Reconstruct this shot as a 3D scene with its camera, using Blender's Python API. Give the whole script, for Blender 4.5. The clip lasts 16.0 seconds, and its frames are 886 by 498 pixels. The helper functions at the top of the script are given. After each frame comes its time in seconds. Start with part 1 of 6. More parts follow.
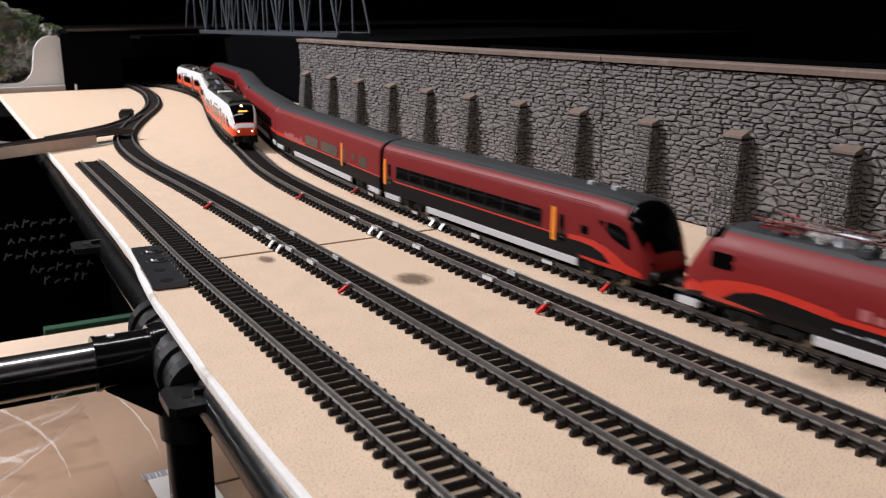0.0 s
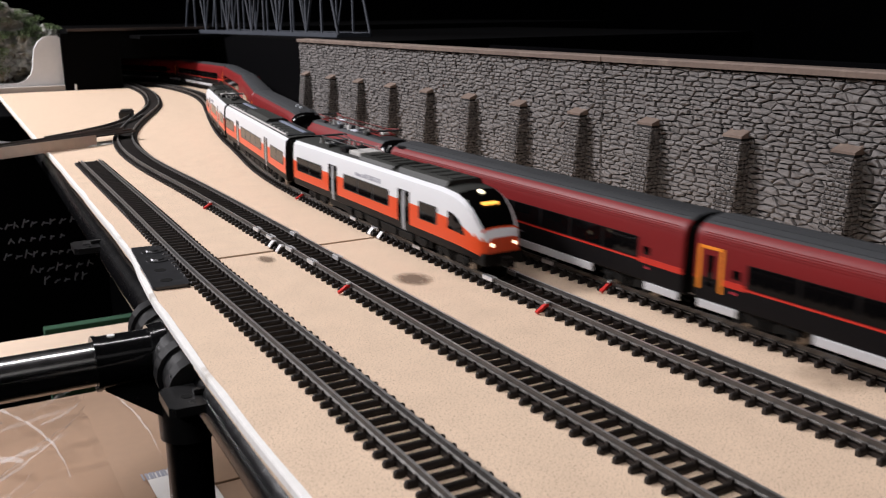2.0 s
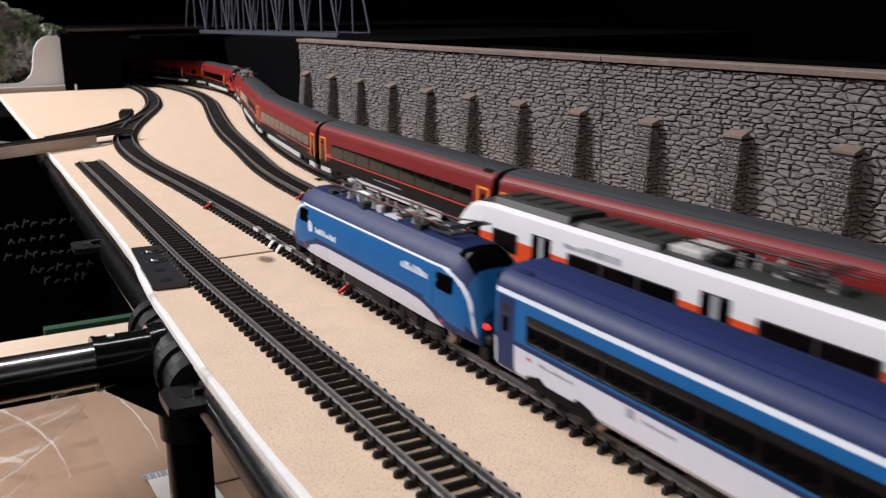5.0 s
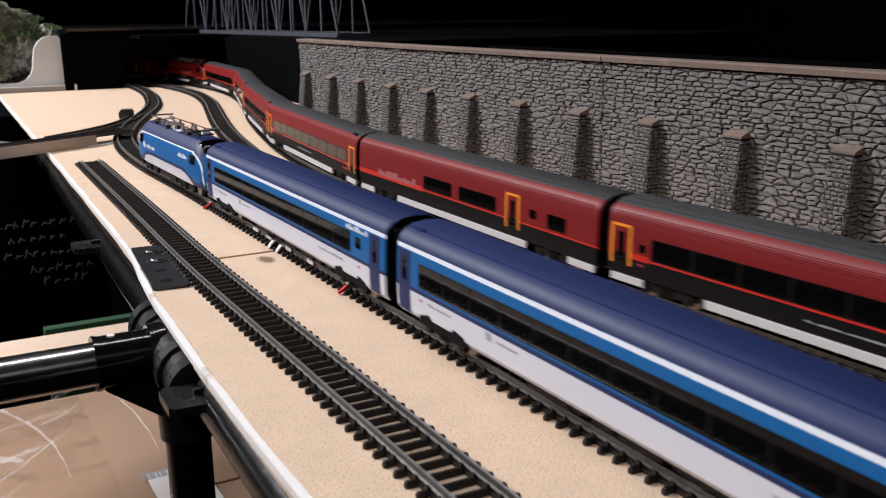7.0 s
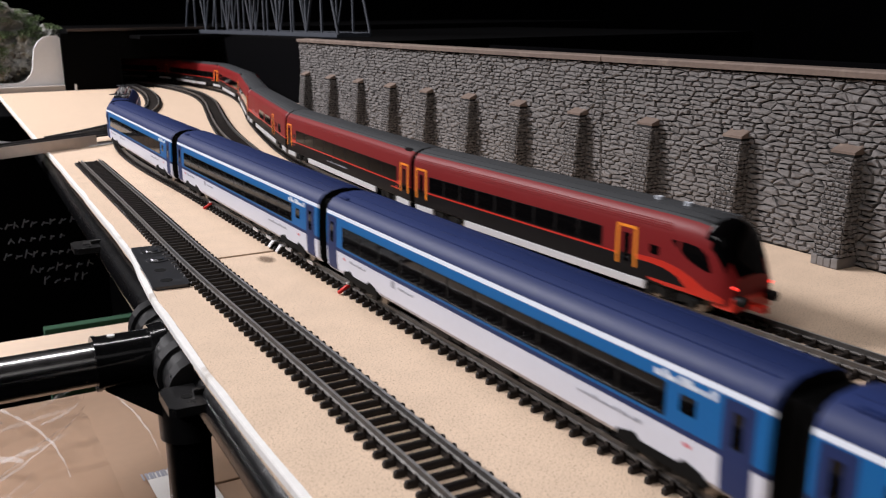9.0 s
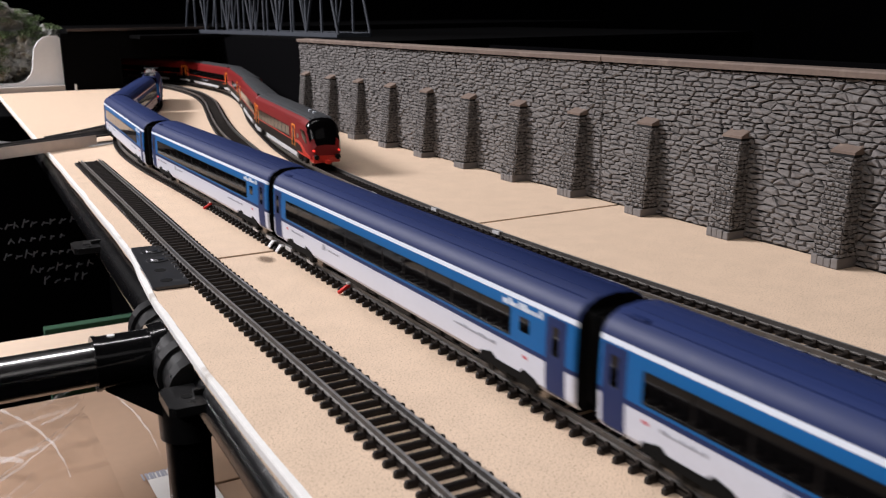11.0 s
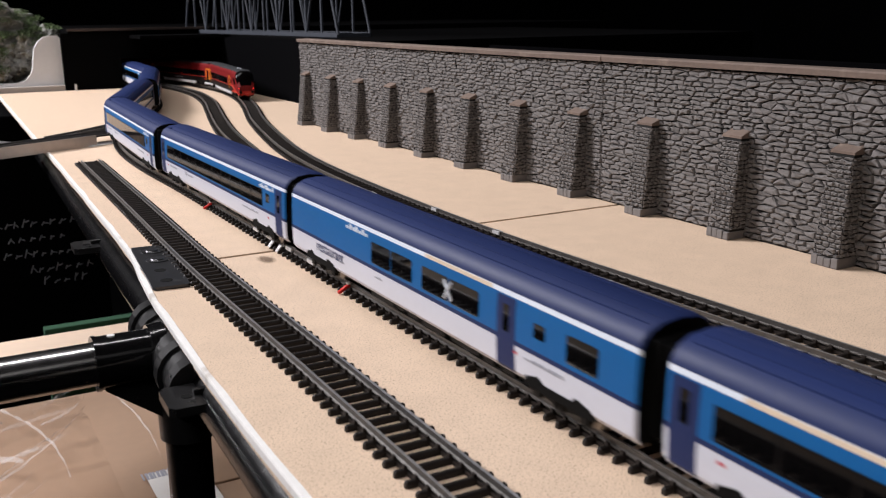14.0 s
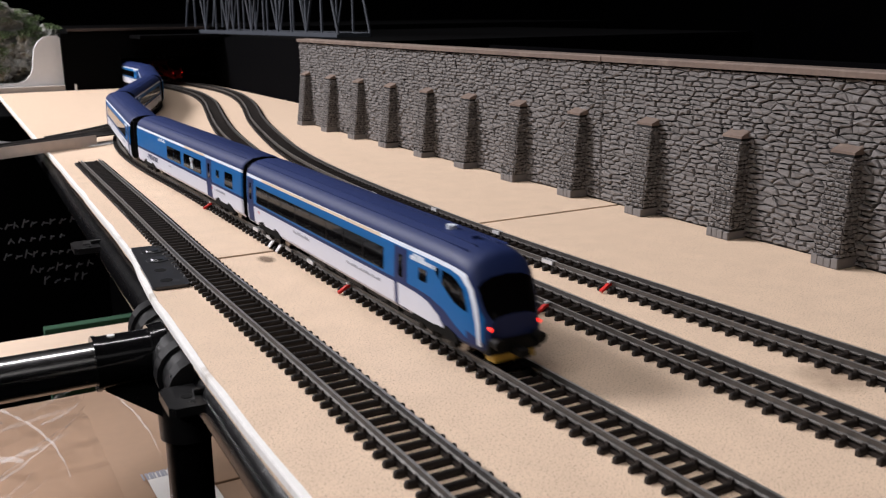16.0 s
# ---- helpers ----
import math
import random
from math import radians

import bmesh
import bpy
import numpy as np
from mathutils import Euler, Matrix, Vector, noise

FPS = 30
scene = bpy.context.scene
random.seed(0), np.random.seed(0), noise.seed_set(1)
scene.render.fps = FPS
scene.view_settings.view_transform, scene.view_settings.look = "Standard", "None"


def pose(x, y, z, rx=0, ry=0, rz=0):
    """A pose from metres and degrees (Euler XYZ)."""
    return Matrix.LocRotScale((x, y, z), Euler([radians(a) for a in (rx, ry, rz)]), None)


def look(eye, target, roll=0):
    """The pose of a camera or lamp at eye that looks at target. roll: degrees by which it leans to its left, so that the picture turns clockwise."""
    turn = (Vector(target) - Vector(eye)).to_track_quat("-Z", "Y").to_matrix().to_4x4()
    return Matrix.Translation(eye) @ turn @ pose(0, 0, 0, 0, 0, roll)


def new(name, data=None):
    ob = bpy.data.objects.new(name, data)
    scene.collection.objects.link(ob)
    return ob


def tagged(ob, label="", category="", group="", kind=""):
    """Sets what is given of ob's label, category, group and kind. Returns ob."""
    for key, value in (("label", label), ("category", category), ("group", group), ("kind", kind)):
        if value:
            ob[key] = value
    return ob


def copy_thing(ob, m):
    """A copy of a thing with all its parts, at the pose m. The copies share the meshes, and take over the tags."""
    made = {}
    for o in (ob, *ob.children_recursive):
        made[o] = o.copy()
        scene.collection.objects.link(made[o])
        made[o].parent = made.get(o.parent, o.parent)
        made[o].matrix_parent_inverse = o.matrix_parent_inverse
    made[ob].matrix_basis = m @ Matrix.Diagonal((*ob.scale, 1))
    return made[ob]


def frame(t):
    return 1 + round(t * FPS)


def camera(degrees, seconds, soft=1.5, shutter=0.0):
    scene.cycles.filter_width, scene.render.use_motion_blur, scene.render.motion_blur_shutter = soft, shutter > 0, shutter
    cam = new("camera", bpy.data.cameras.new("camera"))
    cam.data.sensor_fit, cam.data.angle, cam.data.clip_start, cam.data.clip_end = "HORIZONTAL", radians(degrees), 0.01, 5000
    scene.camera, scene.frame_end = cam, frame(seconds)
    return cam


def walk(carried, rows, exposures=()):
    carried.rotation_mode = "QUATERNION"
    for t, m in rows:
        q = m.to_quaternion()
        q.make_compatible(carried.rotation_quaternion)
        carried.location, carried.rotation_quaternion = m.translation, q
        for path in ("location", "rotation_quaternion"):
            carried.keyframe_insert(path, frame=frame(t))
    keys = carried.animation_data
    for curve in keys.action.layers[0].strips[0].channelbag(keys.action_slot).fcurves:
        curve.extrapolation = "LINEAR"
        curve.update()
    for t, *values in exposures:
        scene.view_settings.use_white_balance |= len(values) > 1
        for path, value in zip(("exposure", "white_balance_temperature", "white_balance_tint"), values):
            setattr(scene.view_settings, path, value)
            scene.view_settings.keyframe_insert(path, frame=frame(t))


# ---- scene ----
cam = camera(50.09, 16.0, soft=1.15, shutter=0.5)
EYE = (0.0, 0.0, 0.14478)
YAW, PITCH, ROLL = radians(29.158), radians(14.129), -0.58
AIM = (EYE[0] + math.sin(YAW) * math.cos(PITCH), EYE[1] + math.cos(YAW) * math.cos(PITCH), EYE[2] - math.sin(PITCH))
VIEW = look(EYE, AIM, ROLL)
cam.data.dof.use_dof, cam.data.dof.focus_distance, cam.data.dof.aperture_fstop = True, 0.60, 30.0
walk(cam, [(0.0, VIEW), (16.0, VIEW)])

# ---- world and lamps ----
world = bpy.data.worlds.new("dark_room_world")
scene.world = world
world.use_nodes = True
world.node_tree.nodes["Background"].inputs[0].default_value = (0.55, 0.62, 0.8, 1)
world.node_tree.nodes["Background"].inputs[1].default_value = 0.004


def area_lamp(name, eye, target, sx, sy, watts, color, turn=0):
    data = bpy.data.lights.new(name, "AREA")
    data.shape, data.size, data.size_y, data.energy, data.color = "RECTANGLE", sx, sy, watts, color
    ob = new(name, data)
    ob.matrix_world = look(eye, target) @ Matrix.Rotation(radians(turn), 4, "Z")
    return ob


# unseen key lamp, placed by the direction of the shadows
area_lamp("unseen_lamp_light", (-1.2, 2.24, 1.5), (0.28, 0.7, 0.0), 0.7, 0.6, 96.0, (1.0, 0.965, 1.0))
# added low strip light that brightens the near board and train fronts
area_lamp("unseen_lamp_light", (-0.50, 0.06, 0.95), (-0.15, 0.20, 0.0), 0.9, 0.15, 4.2, (1.0, 0.96, 0.98))
# unseen strip lamp, placed by the long highlights on the tubes
area_lamp("unseen_lamp_light", (-0.2, 1.00, 1.95), (-0.2, 1.002, 0.0), 1.5, 0.12, 15.0, (1.0, 0.96, 0.98))
# added weak fill light from behind the camera
area_lamp("unseen_lamp_light", (0.2, -1.8, 2.2), (0.25, 0.6, 0.0), 1.0, 0.8, 0.8, (1.0, 0.95, 0.96))
scene.view_settings.exposure = 0.0

# ---- materials ----
MATS = {}


def mat(name, color, rough=0.5, metal=0.0, var=0.12, scale=60.0, bump=0.0, bump_scale=400.0, emit=0.0, coat=0.0, rand=0.0, rim=None, stretch=(1, 1, 1), dirt=None, clear=0.0, spec=0.5):
    """A procedural material: base colour with broad and fine variation, relief, dirt and paler convex edges."""
    if name in MATS:
        return MATS[name]
    m = bpy.data.materials.new(name)
    m.use_nodes = True
    nt = m.node_tree
    n, link = nt.nodes, nt.links.new
    b = n["Principled BSDF"]
    b.inputs["Roughness"].default_value, b.inputs["Metallic"].default_value = rough, metal
    b.inputs["Coat Weight"].default_value = coat
    b.inputs["Specular IOR Level"].default_value = spec
    b.inputs["Transmission Weight"].default_value = clear
    b.inputs["Base Color"].default_value = (*color, 1)
    co = n.new("ShaderNodeTexCoord")
    mp = n.new("ShaderNodeMapping")
    mp.inputs["Scale"].default_value = stretch
    link(co.outputs["Object"], mp.inputs["Vector"])
    if var > 0:
        a, f = n.new("ShaderNodeTexNoise"), n.new("ShaderNodeTexNoise")
        a.inputs["Scale"].default_value, f.inputs["Scale"].default_value = scale * 0.12, scale * 2.3
        a.inputs["Detail"].default_value, f.inputs["Detail"].default_value = 4, 3
        link(mp.outputs[0], a.inputs["Vector"]), link(mp.outputs[0], f.inputs["Vector"])
        add = n.new("ShaderNodeMath")
        add.operation = "ADD"
        link(a.outputs["Fac"], add.inputs[0]), link(f.outputs["Fac"], add.inputs[1])
        src = add.outputs[0]
        if rand > 0:
            oi, gi = n.new("ShaderNodeObjectInfo"), n.new("ShaderNodeNewGeometry")
            both = n.new("ShaderNodeMath")
            both.operation = "ADD"
            link(oi.outputs["Random"], both.inputs[0]), link(gi.outputs["Random Per Island"], both.inputs[1])
            fr = n.new("ShaderNodeMath")
            fr.operation = "FRACT"
            link(both.outputs[0], fr.inputs[0])
            mul = n.new("ShaderNodeMath")
            mul.operation = "MULTIPLY_ADD"
            mul.inputs[1].default_value, mul.inputs[2].default_value = rand, -rand / 2
            link(fr.outputs[0], mul.inputs[0])
            ad2 = n.new("ShaderNodeMath")
            ad2.operation = "ADD"
            link(src, ad2.inputs[0]), link(mul.outputs[0], ad2.inputs[1])
            src = ad2.outputs[0]
        ramp = n.new("ShaderNodeMapRange")
        ramp.inputs["From Min"].default_value, ramp.inputs["From Max"].default_value = 0.55, 1.45
        ramp.inputs["To Min"].default_value, ramp.inputs["To Max"].default_value = 1 - var, 1 + var
        link(src, ramp.inputs["Value"])
        hue = n.new("ShaderNodeHueSaturation")
        hue.inputs["Color"].default_value = (*color, 1)
        link(ramp.outputs[0], hue.inputs["Value"])
        out = hue.outputs[0]
        if dirt:
            dn = n.new("ShaderNodeTexNoise")
            dn.inputs["Scale"].default_value, dn.inputs["Detail"].default_value = dirt[1], 6
            link(mp.outputs[0], dn.inputs["Vector"])
            dr = n.new("ShaderNodeMapRange")
            dr.inputs["From Min"].default_value, dr.inputs["From Max"].default_value = dirt[2], dirt[3]
            link(dn.outputs["Fac"], dr.inputs["Value"])
            mx = n.new("ShaderNodeMix")
            mx.data_type = "RGBA"
            mx.inputs["B"].default_value = (*dirt[0], 1)
            link(dr.outputs[0], mx.inputs["Factor"]), link(out, mx.inputs["A"])
            out = mx.outputs["Result"]
        # convex edges mixed towards the paler rim colour by pointiness
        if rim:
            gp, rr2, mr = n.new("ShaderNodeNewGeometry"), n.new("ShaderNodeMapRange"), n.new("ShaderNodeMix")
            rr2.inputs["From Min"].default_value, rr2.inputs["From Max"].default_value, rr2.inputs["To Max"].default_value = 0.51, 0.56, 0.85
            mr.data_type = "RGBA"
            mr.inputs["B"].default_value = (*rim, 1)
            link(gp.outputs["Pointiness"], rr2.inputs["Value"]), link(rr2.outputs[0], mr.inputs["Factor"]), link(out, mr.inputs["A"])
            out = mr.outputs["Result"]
        link(out, b.inputs["Base Color"])
        rr = n.new("ShaderNodeMapRange")
        rr.inputs["To Min"].default_value, rr.inputs["To Max"].default_value = max(0.02, rough - 0.08), min(1, rough + 0.08)
        link(f.outputs["Fac"], rr.inputs["Value"]), link(rr.outputs[0], b.inputs["Roughness"])
    if bump > 0:
        bn, bp = n.new("ShaderNodeTexNoise"), n.new("ShaderNodeBump")
        bn.inputs["Scale"].default_value, bn.inputs["Detail"].default_value = bump_scale, 5
        bp.inputs["Strength"].default_value, bp.inputs["Distance"].default_value = bump, 0.0006
        link(mp.outputs[0], bn.inputs["Vector"]), link(bn.outputs["Fac"], bp.inputs["Height"]), link(bp.outputs[0], b.inputs["Normal"])
    if emit > 0:
        b.inputs["Emission Color"].default_value, b.inputs["Emission Strength"].default_value = (*color, 1), emit
    MATS[name] = m
    return m


BOARD = mat("particle_board", (0.665, 0.505, 0.368), 0.75, var=0.11, scale=520, bump=0.35, bump_scale=1100, dirt=((0.34, 0.24, 0.165), 1150, 0.53, 0.70))
BOARD_EDGE = mat("white_melamine", (0.78, 0.77, 0.75), 0.55, var=0.08, scale=90, dirt=((0.42, 0.36, 0.3), 35, 0.6, 0.72))
SLEEPER = mat("sleeper_plastic", (0.0155, 0.0112, 0.0092), 0.55, spec=0.35, var=0.3, scale=300, bump=0.2, rand=0.4)
RAIL = mat("nickel_silver_rail", (0.48, 0.47, 0.46), 0.32, metal=0.75, var=0.25, scale=120)
RAILSIDE = mat("rail_side", (0.125, 0.118, 0.112), 0.4, metal=0.7, var=0.25, scale=120)
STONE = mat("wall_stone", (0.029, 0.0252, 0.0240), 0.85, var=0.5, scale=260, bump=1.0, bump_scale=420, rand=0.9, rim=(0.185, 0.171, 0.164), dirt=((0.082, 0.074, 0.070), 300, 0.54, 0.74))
MORTAR = mat("wall_joint", (0.010, 0.0088, 0.008), 0.95, var=0.3, scale=200, bump=0.4)
CAP = mat("wall_coping", (0.15, 0.108, 0.086), 0.8, var=0.25, scale=120, bump=0.5, dirt=((0.2, 0.15, 0.12), 90, 0.55, 0.7))
BLACKCLOTH = mat("black_cloth", (0.0012, 0.0012, 0.0016), 0.95, spec=0.03, var=0.3, scale=40)
BLACKBOARD = mat("black_panel", (0.0012, 0.0012, 0.0014), 0.8, spec=0.04, var=0.3, scale=40)
BLACKSTEEL = mat("black_powder_coat", (0.0030, 0.0030, 0.0035), 0.24, spec=0.2, var=0.1, scale=90, bump=0.03, bump_scale=900)
BLACKPLASTIC = mat("black_plastic", (0.012, 0.012, 0.0125), 0.3, spec=0.42, var=0.15, scale=90, bump=0.1)
CHROME = mat("chrome", (0.40, 0.395, 0.39), 0.22, metal=1.0, var=0.08, scale=30)
WHITEPAINT = mat("white_foam_board", (0.74, 0.74, 0.745), 0.7, var=0.05, scale=50)
ALU = mat("aluminium_profile", (0.50, 0.44, 0.39), 0.42, metal=0.75, var=0.12, scale=60, stretch=(1, 0.1, 1))
REDCLIP = mat("red_clip", (0.55, 0.025, 0.02), 0.35, var=0.1)
ZINC = mat("zinc", (0.62, 0.62, 0.63), 0.32, metal=0.3, var=0.12, scale=100)
BRIDGEGREY = mat("bridge_grey", (0.036, 0.042, 0.055), 0.6, var=0.2, scale=60)
ROCK = mat("rock_plaster", (0.30, 0.295, 0.275), 0.9, var=0.45, scale=60, bump=0.8, bump_scale=200, dirt=((0.15, 0.13, 0.085), 40, 0.5, 0.65))
MOSS = mat("moss", (0.10, 0.14, 0.06), 0.95, var=0.5, scale=120, rand=0.6)
CARDBOARD = mat("cardboard", (0.31, 0.205, 0.135), 0.85, var=0.08, scale=40, bump=0.15, bump_scale=150)
BEIGE = mat("beech_ply", (0.66, 0.52, 0.40), 0.6, var=0.1, scale=30, stretch=(1, 8, 1))
PAPER = mat("paper_label", (0.72, 0.71, 0.69), 0.7, var=0.05)
GREEN = mat("green_felt", (0.01, 0.055, 0.025), 0.9, var=0.2)
FLOORMAT = mat("dark_carpet", (0.002, 0.002, 0.0025), 0.95, spec=0.05, var=0.4, scale=30)

# train paints
NAVY = mat("navy_paint", (0.0125, 0.0235, 0.090), 0.52, spec=0.22, var=0.06, scale=200)
BLUE = mat("sky_blue_paint", (0.007, 0.105, 0.31), 0.45, spec=0.2, var=0.06, scale=200)
TWHITE = mat("light_grey_paint", (0.60, 0.615, 0.69), 0.38, var=0.05, scale=200)
STRIPE = mat("white_stripe_paint", (0.72, 0.76, 0.84), 0.4, var=0.04, scale=200)
CREAM = mat("cream_stripe_paint", (0.68, 0.55, 0.42), 0.4, var=0.04, scale=200)
RED = mat("ruby_red_paint", (0.165, 0.0068, 0.0078), 0.5, spec=0.24, var=0.08, scale=200)
BRIGHTRED = mat("bright_red_paint", (0.50, 0.024, 0.012), 0.35, var=0.06, scale=200)
GRAPHITE = mat("graphite_paint", (0.0055, 0.0048, 0.0055), 0.45, spec=0.12, var=0.1, scale=200)
ROOFGREY = mat("roof_grey_paint", (0.034, 0.036, 0.039), 0.6, spec=0.3, var=0.1, scale=200)
SILL = mat("sill_grey_paint", (0.50, 0.50, 0.51), 0.42, var=0.08, scale=150)
CWHITE = mat("pure_white_paint", (0.72, 0.73, 0.75), 0.34, var=0.03, scale=200)
CRED = mat("signal_orange_paint", (0.70, 0.070, 0.014), 0.35, var=0.05, scale=200)
DOORGREY = mat("door_grey_paint", (0.36, 0.37, 0.39), 0.4, var=0.05, scale=200)
ORANGE = mat("door_frame_orange", (0.85, 0.27, 0.02), 0.4, var=0.04, scale=200)
GLASS = mat("tinted_glass", (0.0022, 0.002, 0.0022), 0.06, spec=0.14, var=0.0)
BLACKGAP = mat("bellows_rubber", (0.003, 0.003, 0.003), 0.8, spec=0.1, var=0.2, scale=200)
UNDER = mat("underframe_black", (0.0035, 0.0033, 0.003), 0.6, spec=0.15, var=0.3, scale=200)
WHEELMETAL = mat("wheel_metal", (0.22, 0.19, 0.16), 0.35, metal=0.9, var=0.2)
ROOFOLIVE = mat("roof_equipment_grey", (0.030, 0.031, 0.028), 0.55, spec=0.3, var=0.2, scale=200)
COPPER = mat("red_roof_line", (0.22, 0.018, 0.015), 0.45, metal=0.1, var=0.1)
INSUL = mat("insulator_grey", (0.52, 0.51, 0.49), 0.4, var=0.1)
TAILRED = mat("tail_light_glow", (1.0, 0.03, 0.02), 0.3, var=0, emit=2.2)
HEADLIGHT = mat("head_light_glow", (1.0, 0.86, 0.6), 0.3, var=0, emit=2.5)
DISPLAY = mat("destination_display_glow", (1.0, 0.45, 0.08), 0.4, var=0, emit=1.6)
LETTER = mat("pale_lettering", (0.66, 0.70, 0.76), 0.5, var=0)
DARKLETTER = mat("dark_lettering", (0.05, 0.06, 0.14), 0.5, var=0)
SIDELETTER = mat("muted_lettering", (0.30, 0.31, 0.36), 0.5, var=0)
REDDOT = mat("red_marking", (0.5, 0.03, 0.05), 0.5, var=0)

# ---- mesh helpers ----


def mesh_of(name, bm, *mats):
    me = bpy.data.meshes.new(name)
    for e in bm.edges:
        if len({f.smooth for f in e.link_faces}) > 1:
            e.smooth = False
    bm.to_mesh(me)
    bm.free()
    for m in mats:
        me.materials.append(m)
    return me


def part(name, bm, material, parent=None, label="", smooth=False):
    """Links a bmesh as one mesh object under a thing or a part."""
    mats = material if isinstance(material, (list, tuple)) else [material]
    if smooth:
        for f in bm.faces:
            f.smooth = True
    ob = new(name, mesh_of(name, bm, *mats))
    if parent:
        ob.parent = parent
    if label:
        tagged(ob, label)
    return ob


def piece(name, me, parent, m):
    ob = new(name, me)
    ob.parent = parent
    ob.matrix_basis = m
    return ob


def thing(name, label, category, group="", at=None, kind=""):
    ob = new(name)
    ob.empty_display_size = 0.02
    if at is not None:
        ob.matrix_basis = at
    return tagged(ob, label, category, group, kind)


def add_box(bm, x0, x1, y0, y1, z0, z1, bevel=0.0, mi=0):
    res = bmesh.ops.create_cube(bm, size=1.0, matrix=Matrix.LocRotScale(((x0 + x1) / 2, (y0 + y1) / 2, (z0 + z1) / 2), None, (x1 - x0, y1 - y0, z1 - z0)))
    vs = res["verts"]
    fs = {f for v in vs for f in v.link_faces}
    for f in fs:
        f.material_index = mi
    if bevel > 0:
        es = list({e for v in vs for e in v.link_edges})
        r = bmesh.ops.bevel(bm, geom=es, offset=bevel, segments=2, affect="EDGES", profile=0.6)
        for f in r["faces"]:
            f.material_index = mi
    return vs


def box(*a, **k):
    bm = bmesh.new()
    add_box(bm, *a, **k)
    return bm


def add_tube(bm, p0, p1, r, n=10, r1=None, mi=0):
    p0, p1 = Vector(p0), Vector(p1)
    d = p1 - p0
    m = Matrix.Translation((p0 + p1) / 2) @ d.to_track_quat("Z", "Y").to_matrix().to_4x4()
    before = len(bm.faces)
    bmesh.ops.create_cone(bm, cap_ends=True, segments=n, radius1=r, radius2=r if r1 is None else r1, depth=d.length, matrix=m)
    bm.faces.ensure_lookup_table()
    for f in bm.faces[before:]:
        f.material_index = mi
        f.smooth = len(f.verts) == 4


def tube(*a, **k):
    bm = bmesh.new()
    add_tube(bm, *a, **k)
    return bm


def add_loft(bm, rings, closed=True, caps=True, mats=None, smooth=False):
    """Skins rings of points, all of one length. mats: a slot for each side of the ring."""
    vs = [[bm.verts.new(p) for p in r] for r in rings]
    n = len(rings[0])
    for a, b in zip(vs, vs[1:]):
        for i in range(n if closed else n - 1):
            f = bm.faces.new((a[i], a[(i + 1) % n], b[(i + 1) % n], b[i]))
            f.smooth = smooth
            if mats:
                f.material_index = mats[i]
    if caps:
        bm.faces.new(vs[0][::-1])
        bm.faces.new(vs[-1])
    return vs


def loft(rings, **k):
    bm = bmesh.new()
    add_loft(bm, rings, **k)
    bmesh.ops.recalc_face_normals(bm, faces=bm.faces)
    return bm


# ---- track plan: centre lines, far ends bend away under the upper deck ----
def smooth_line(points, step=0.004):
    """Evenly spaced points and their arc lengths on a rounded line; the arc length is 0 where y is 0."""
    P = [Vector((*p, 0)) for p in points]
    P = [2 * P[0] - P[1]] + P + [2 * P[-1] - P[-2]]
    raw = []
    for i in range(1, len(P) - 2):
        p0, p1, p2, p3 = P[i - 1:i + 3]
        t0, t1 = 0, (p1 - p0).length ** 0.5
        t2 = t1 + (p2 - p1).length ** 0.5
        t3 = t2 + (p3 - p2).length ** 0.5
        k = max(2, int((p2 - p1).length / 0.02))
        for j in range(k):
            t = t1 + (t2 - t1) * j / k
            a1 = p0 * ((t1 - t) / (t1 - t0)) + p1 * ((t - t0) / (t1 - t0))
            a2 = p1 * ((t2 - t) / (t2 - t1)) + p2 * ((t - t1) / (t2 - t1))
            a3 = p2 * ((t3 - t) / (t3 - t2)) + p3 * ((t - t2) / (t3 - t2))
            b1 = a1 * ((t2 - t) / (t2 - t0)) + a2 * ((t - t0) / (t2 - t0))
            b2 = a2 * ((t3 - t) / (t3 - t1)) + a3 * ((t - t1) / (t3 - t1))
            raw.append(b1 * ((t2 - t) / (t2 - t1)) + b2 * ((t - t1) / (t2 - t1)))
    raw.append(P[-2])
    A = np.array([(p.x, p.y) for p in raw])
    for _ in range(6):
        A[1:-1] = 0.25 * A[:-2] + 0.5 * A[1:-1] + 0.25 * A[2:]
    s = np.concatenate(([0], np.cumsum(np.hypot(*np.diff(A, axis=0).T))))
    i0 = int(np.argmax(A[:, 1] > 0))
    s -= s[i0] - A[i0, 1]
    S = np.arange(s[0], s[-1], step)
    return S, np.interp(S, s, A[:, 0]), np.interp(S, s, A[:, 1])


LINE_A = smooth_line([(0.133, -4.6), (0.133, -2.0), (0.133, 0.0), (0.1337, 0.25), (0.1345, 0.32), (0.1352, 0.4), (0.1355, 0.5), (0.1373, 0.58), (0.1402, 0.66), (0.1428, 0.74), (0.1458, 0.85), (0.1497, 0.99)])
LINE_B = smooth_line([(0.2, -4.6), (0.2, -2.0), (0.2, 0.0), (0.2005, 0.4), (0.201, 0.65), (0.2, 0.8), (0.197, 0.93), (0.204, 1.07), (0.221, 1.176), (0.248, 1.275), (0.29, 1.4), (0.336, 1.535),
                      (0.374, 1.711), (0.395, 1.86), (0.402, 1.99), (0.399, 2.10), (0.36, 2.20), (0.25, 2.28), (0.05, 2.32), (-0.5, 2.33), (-2.5, 2.33), (-6.0, 2.33)])
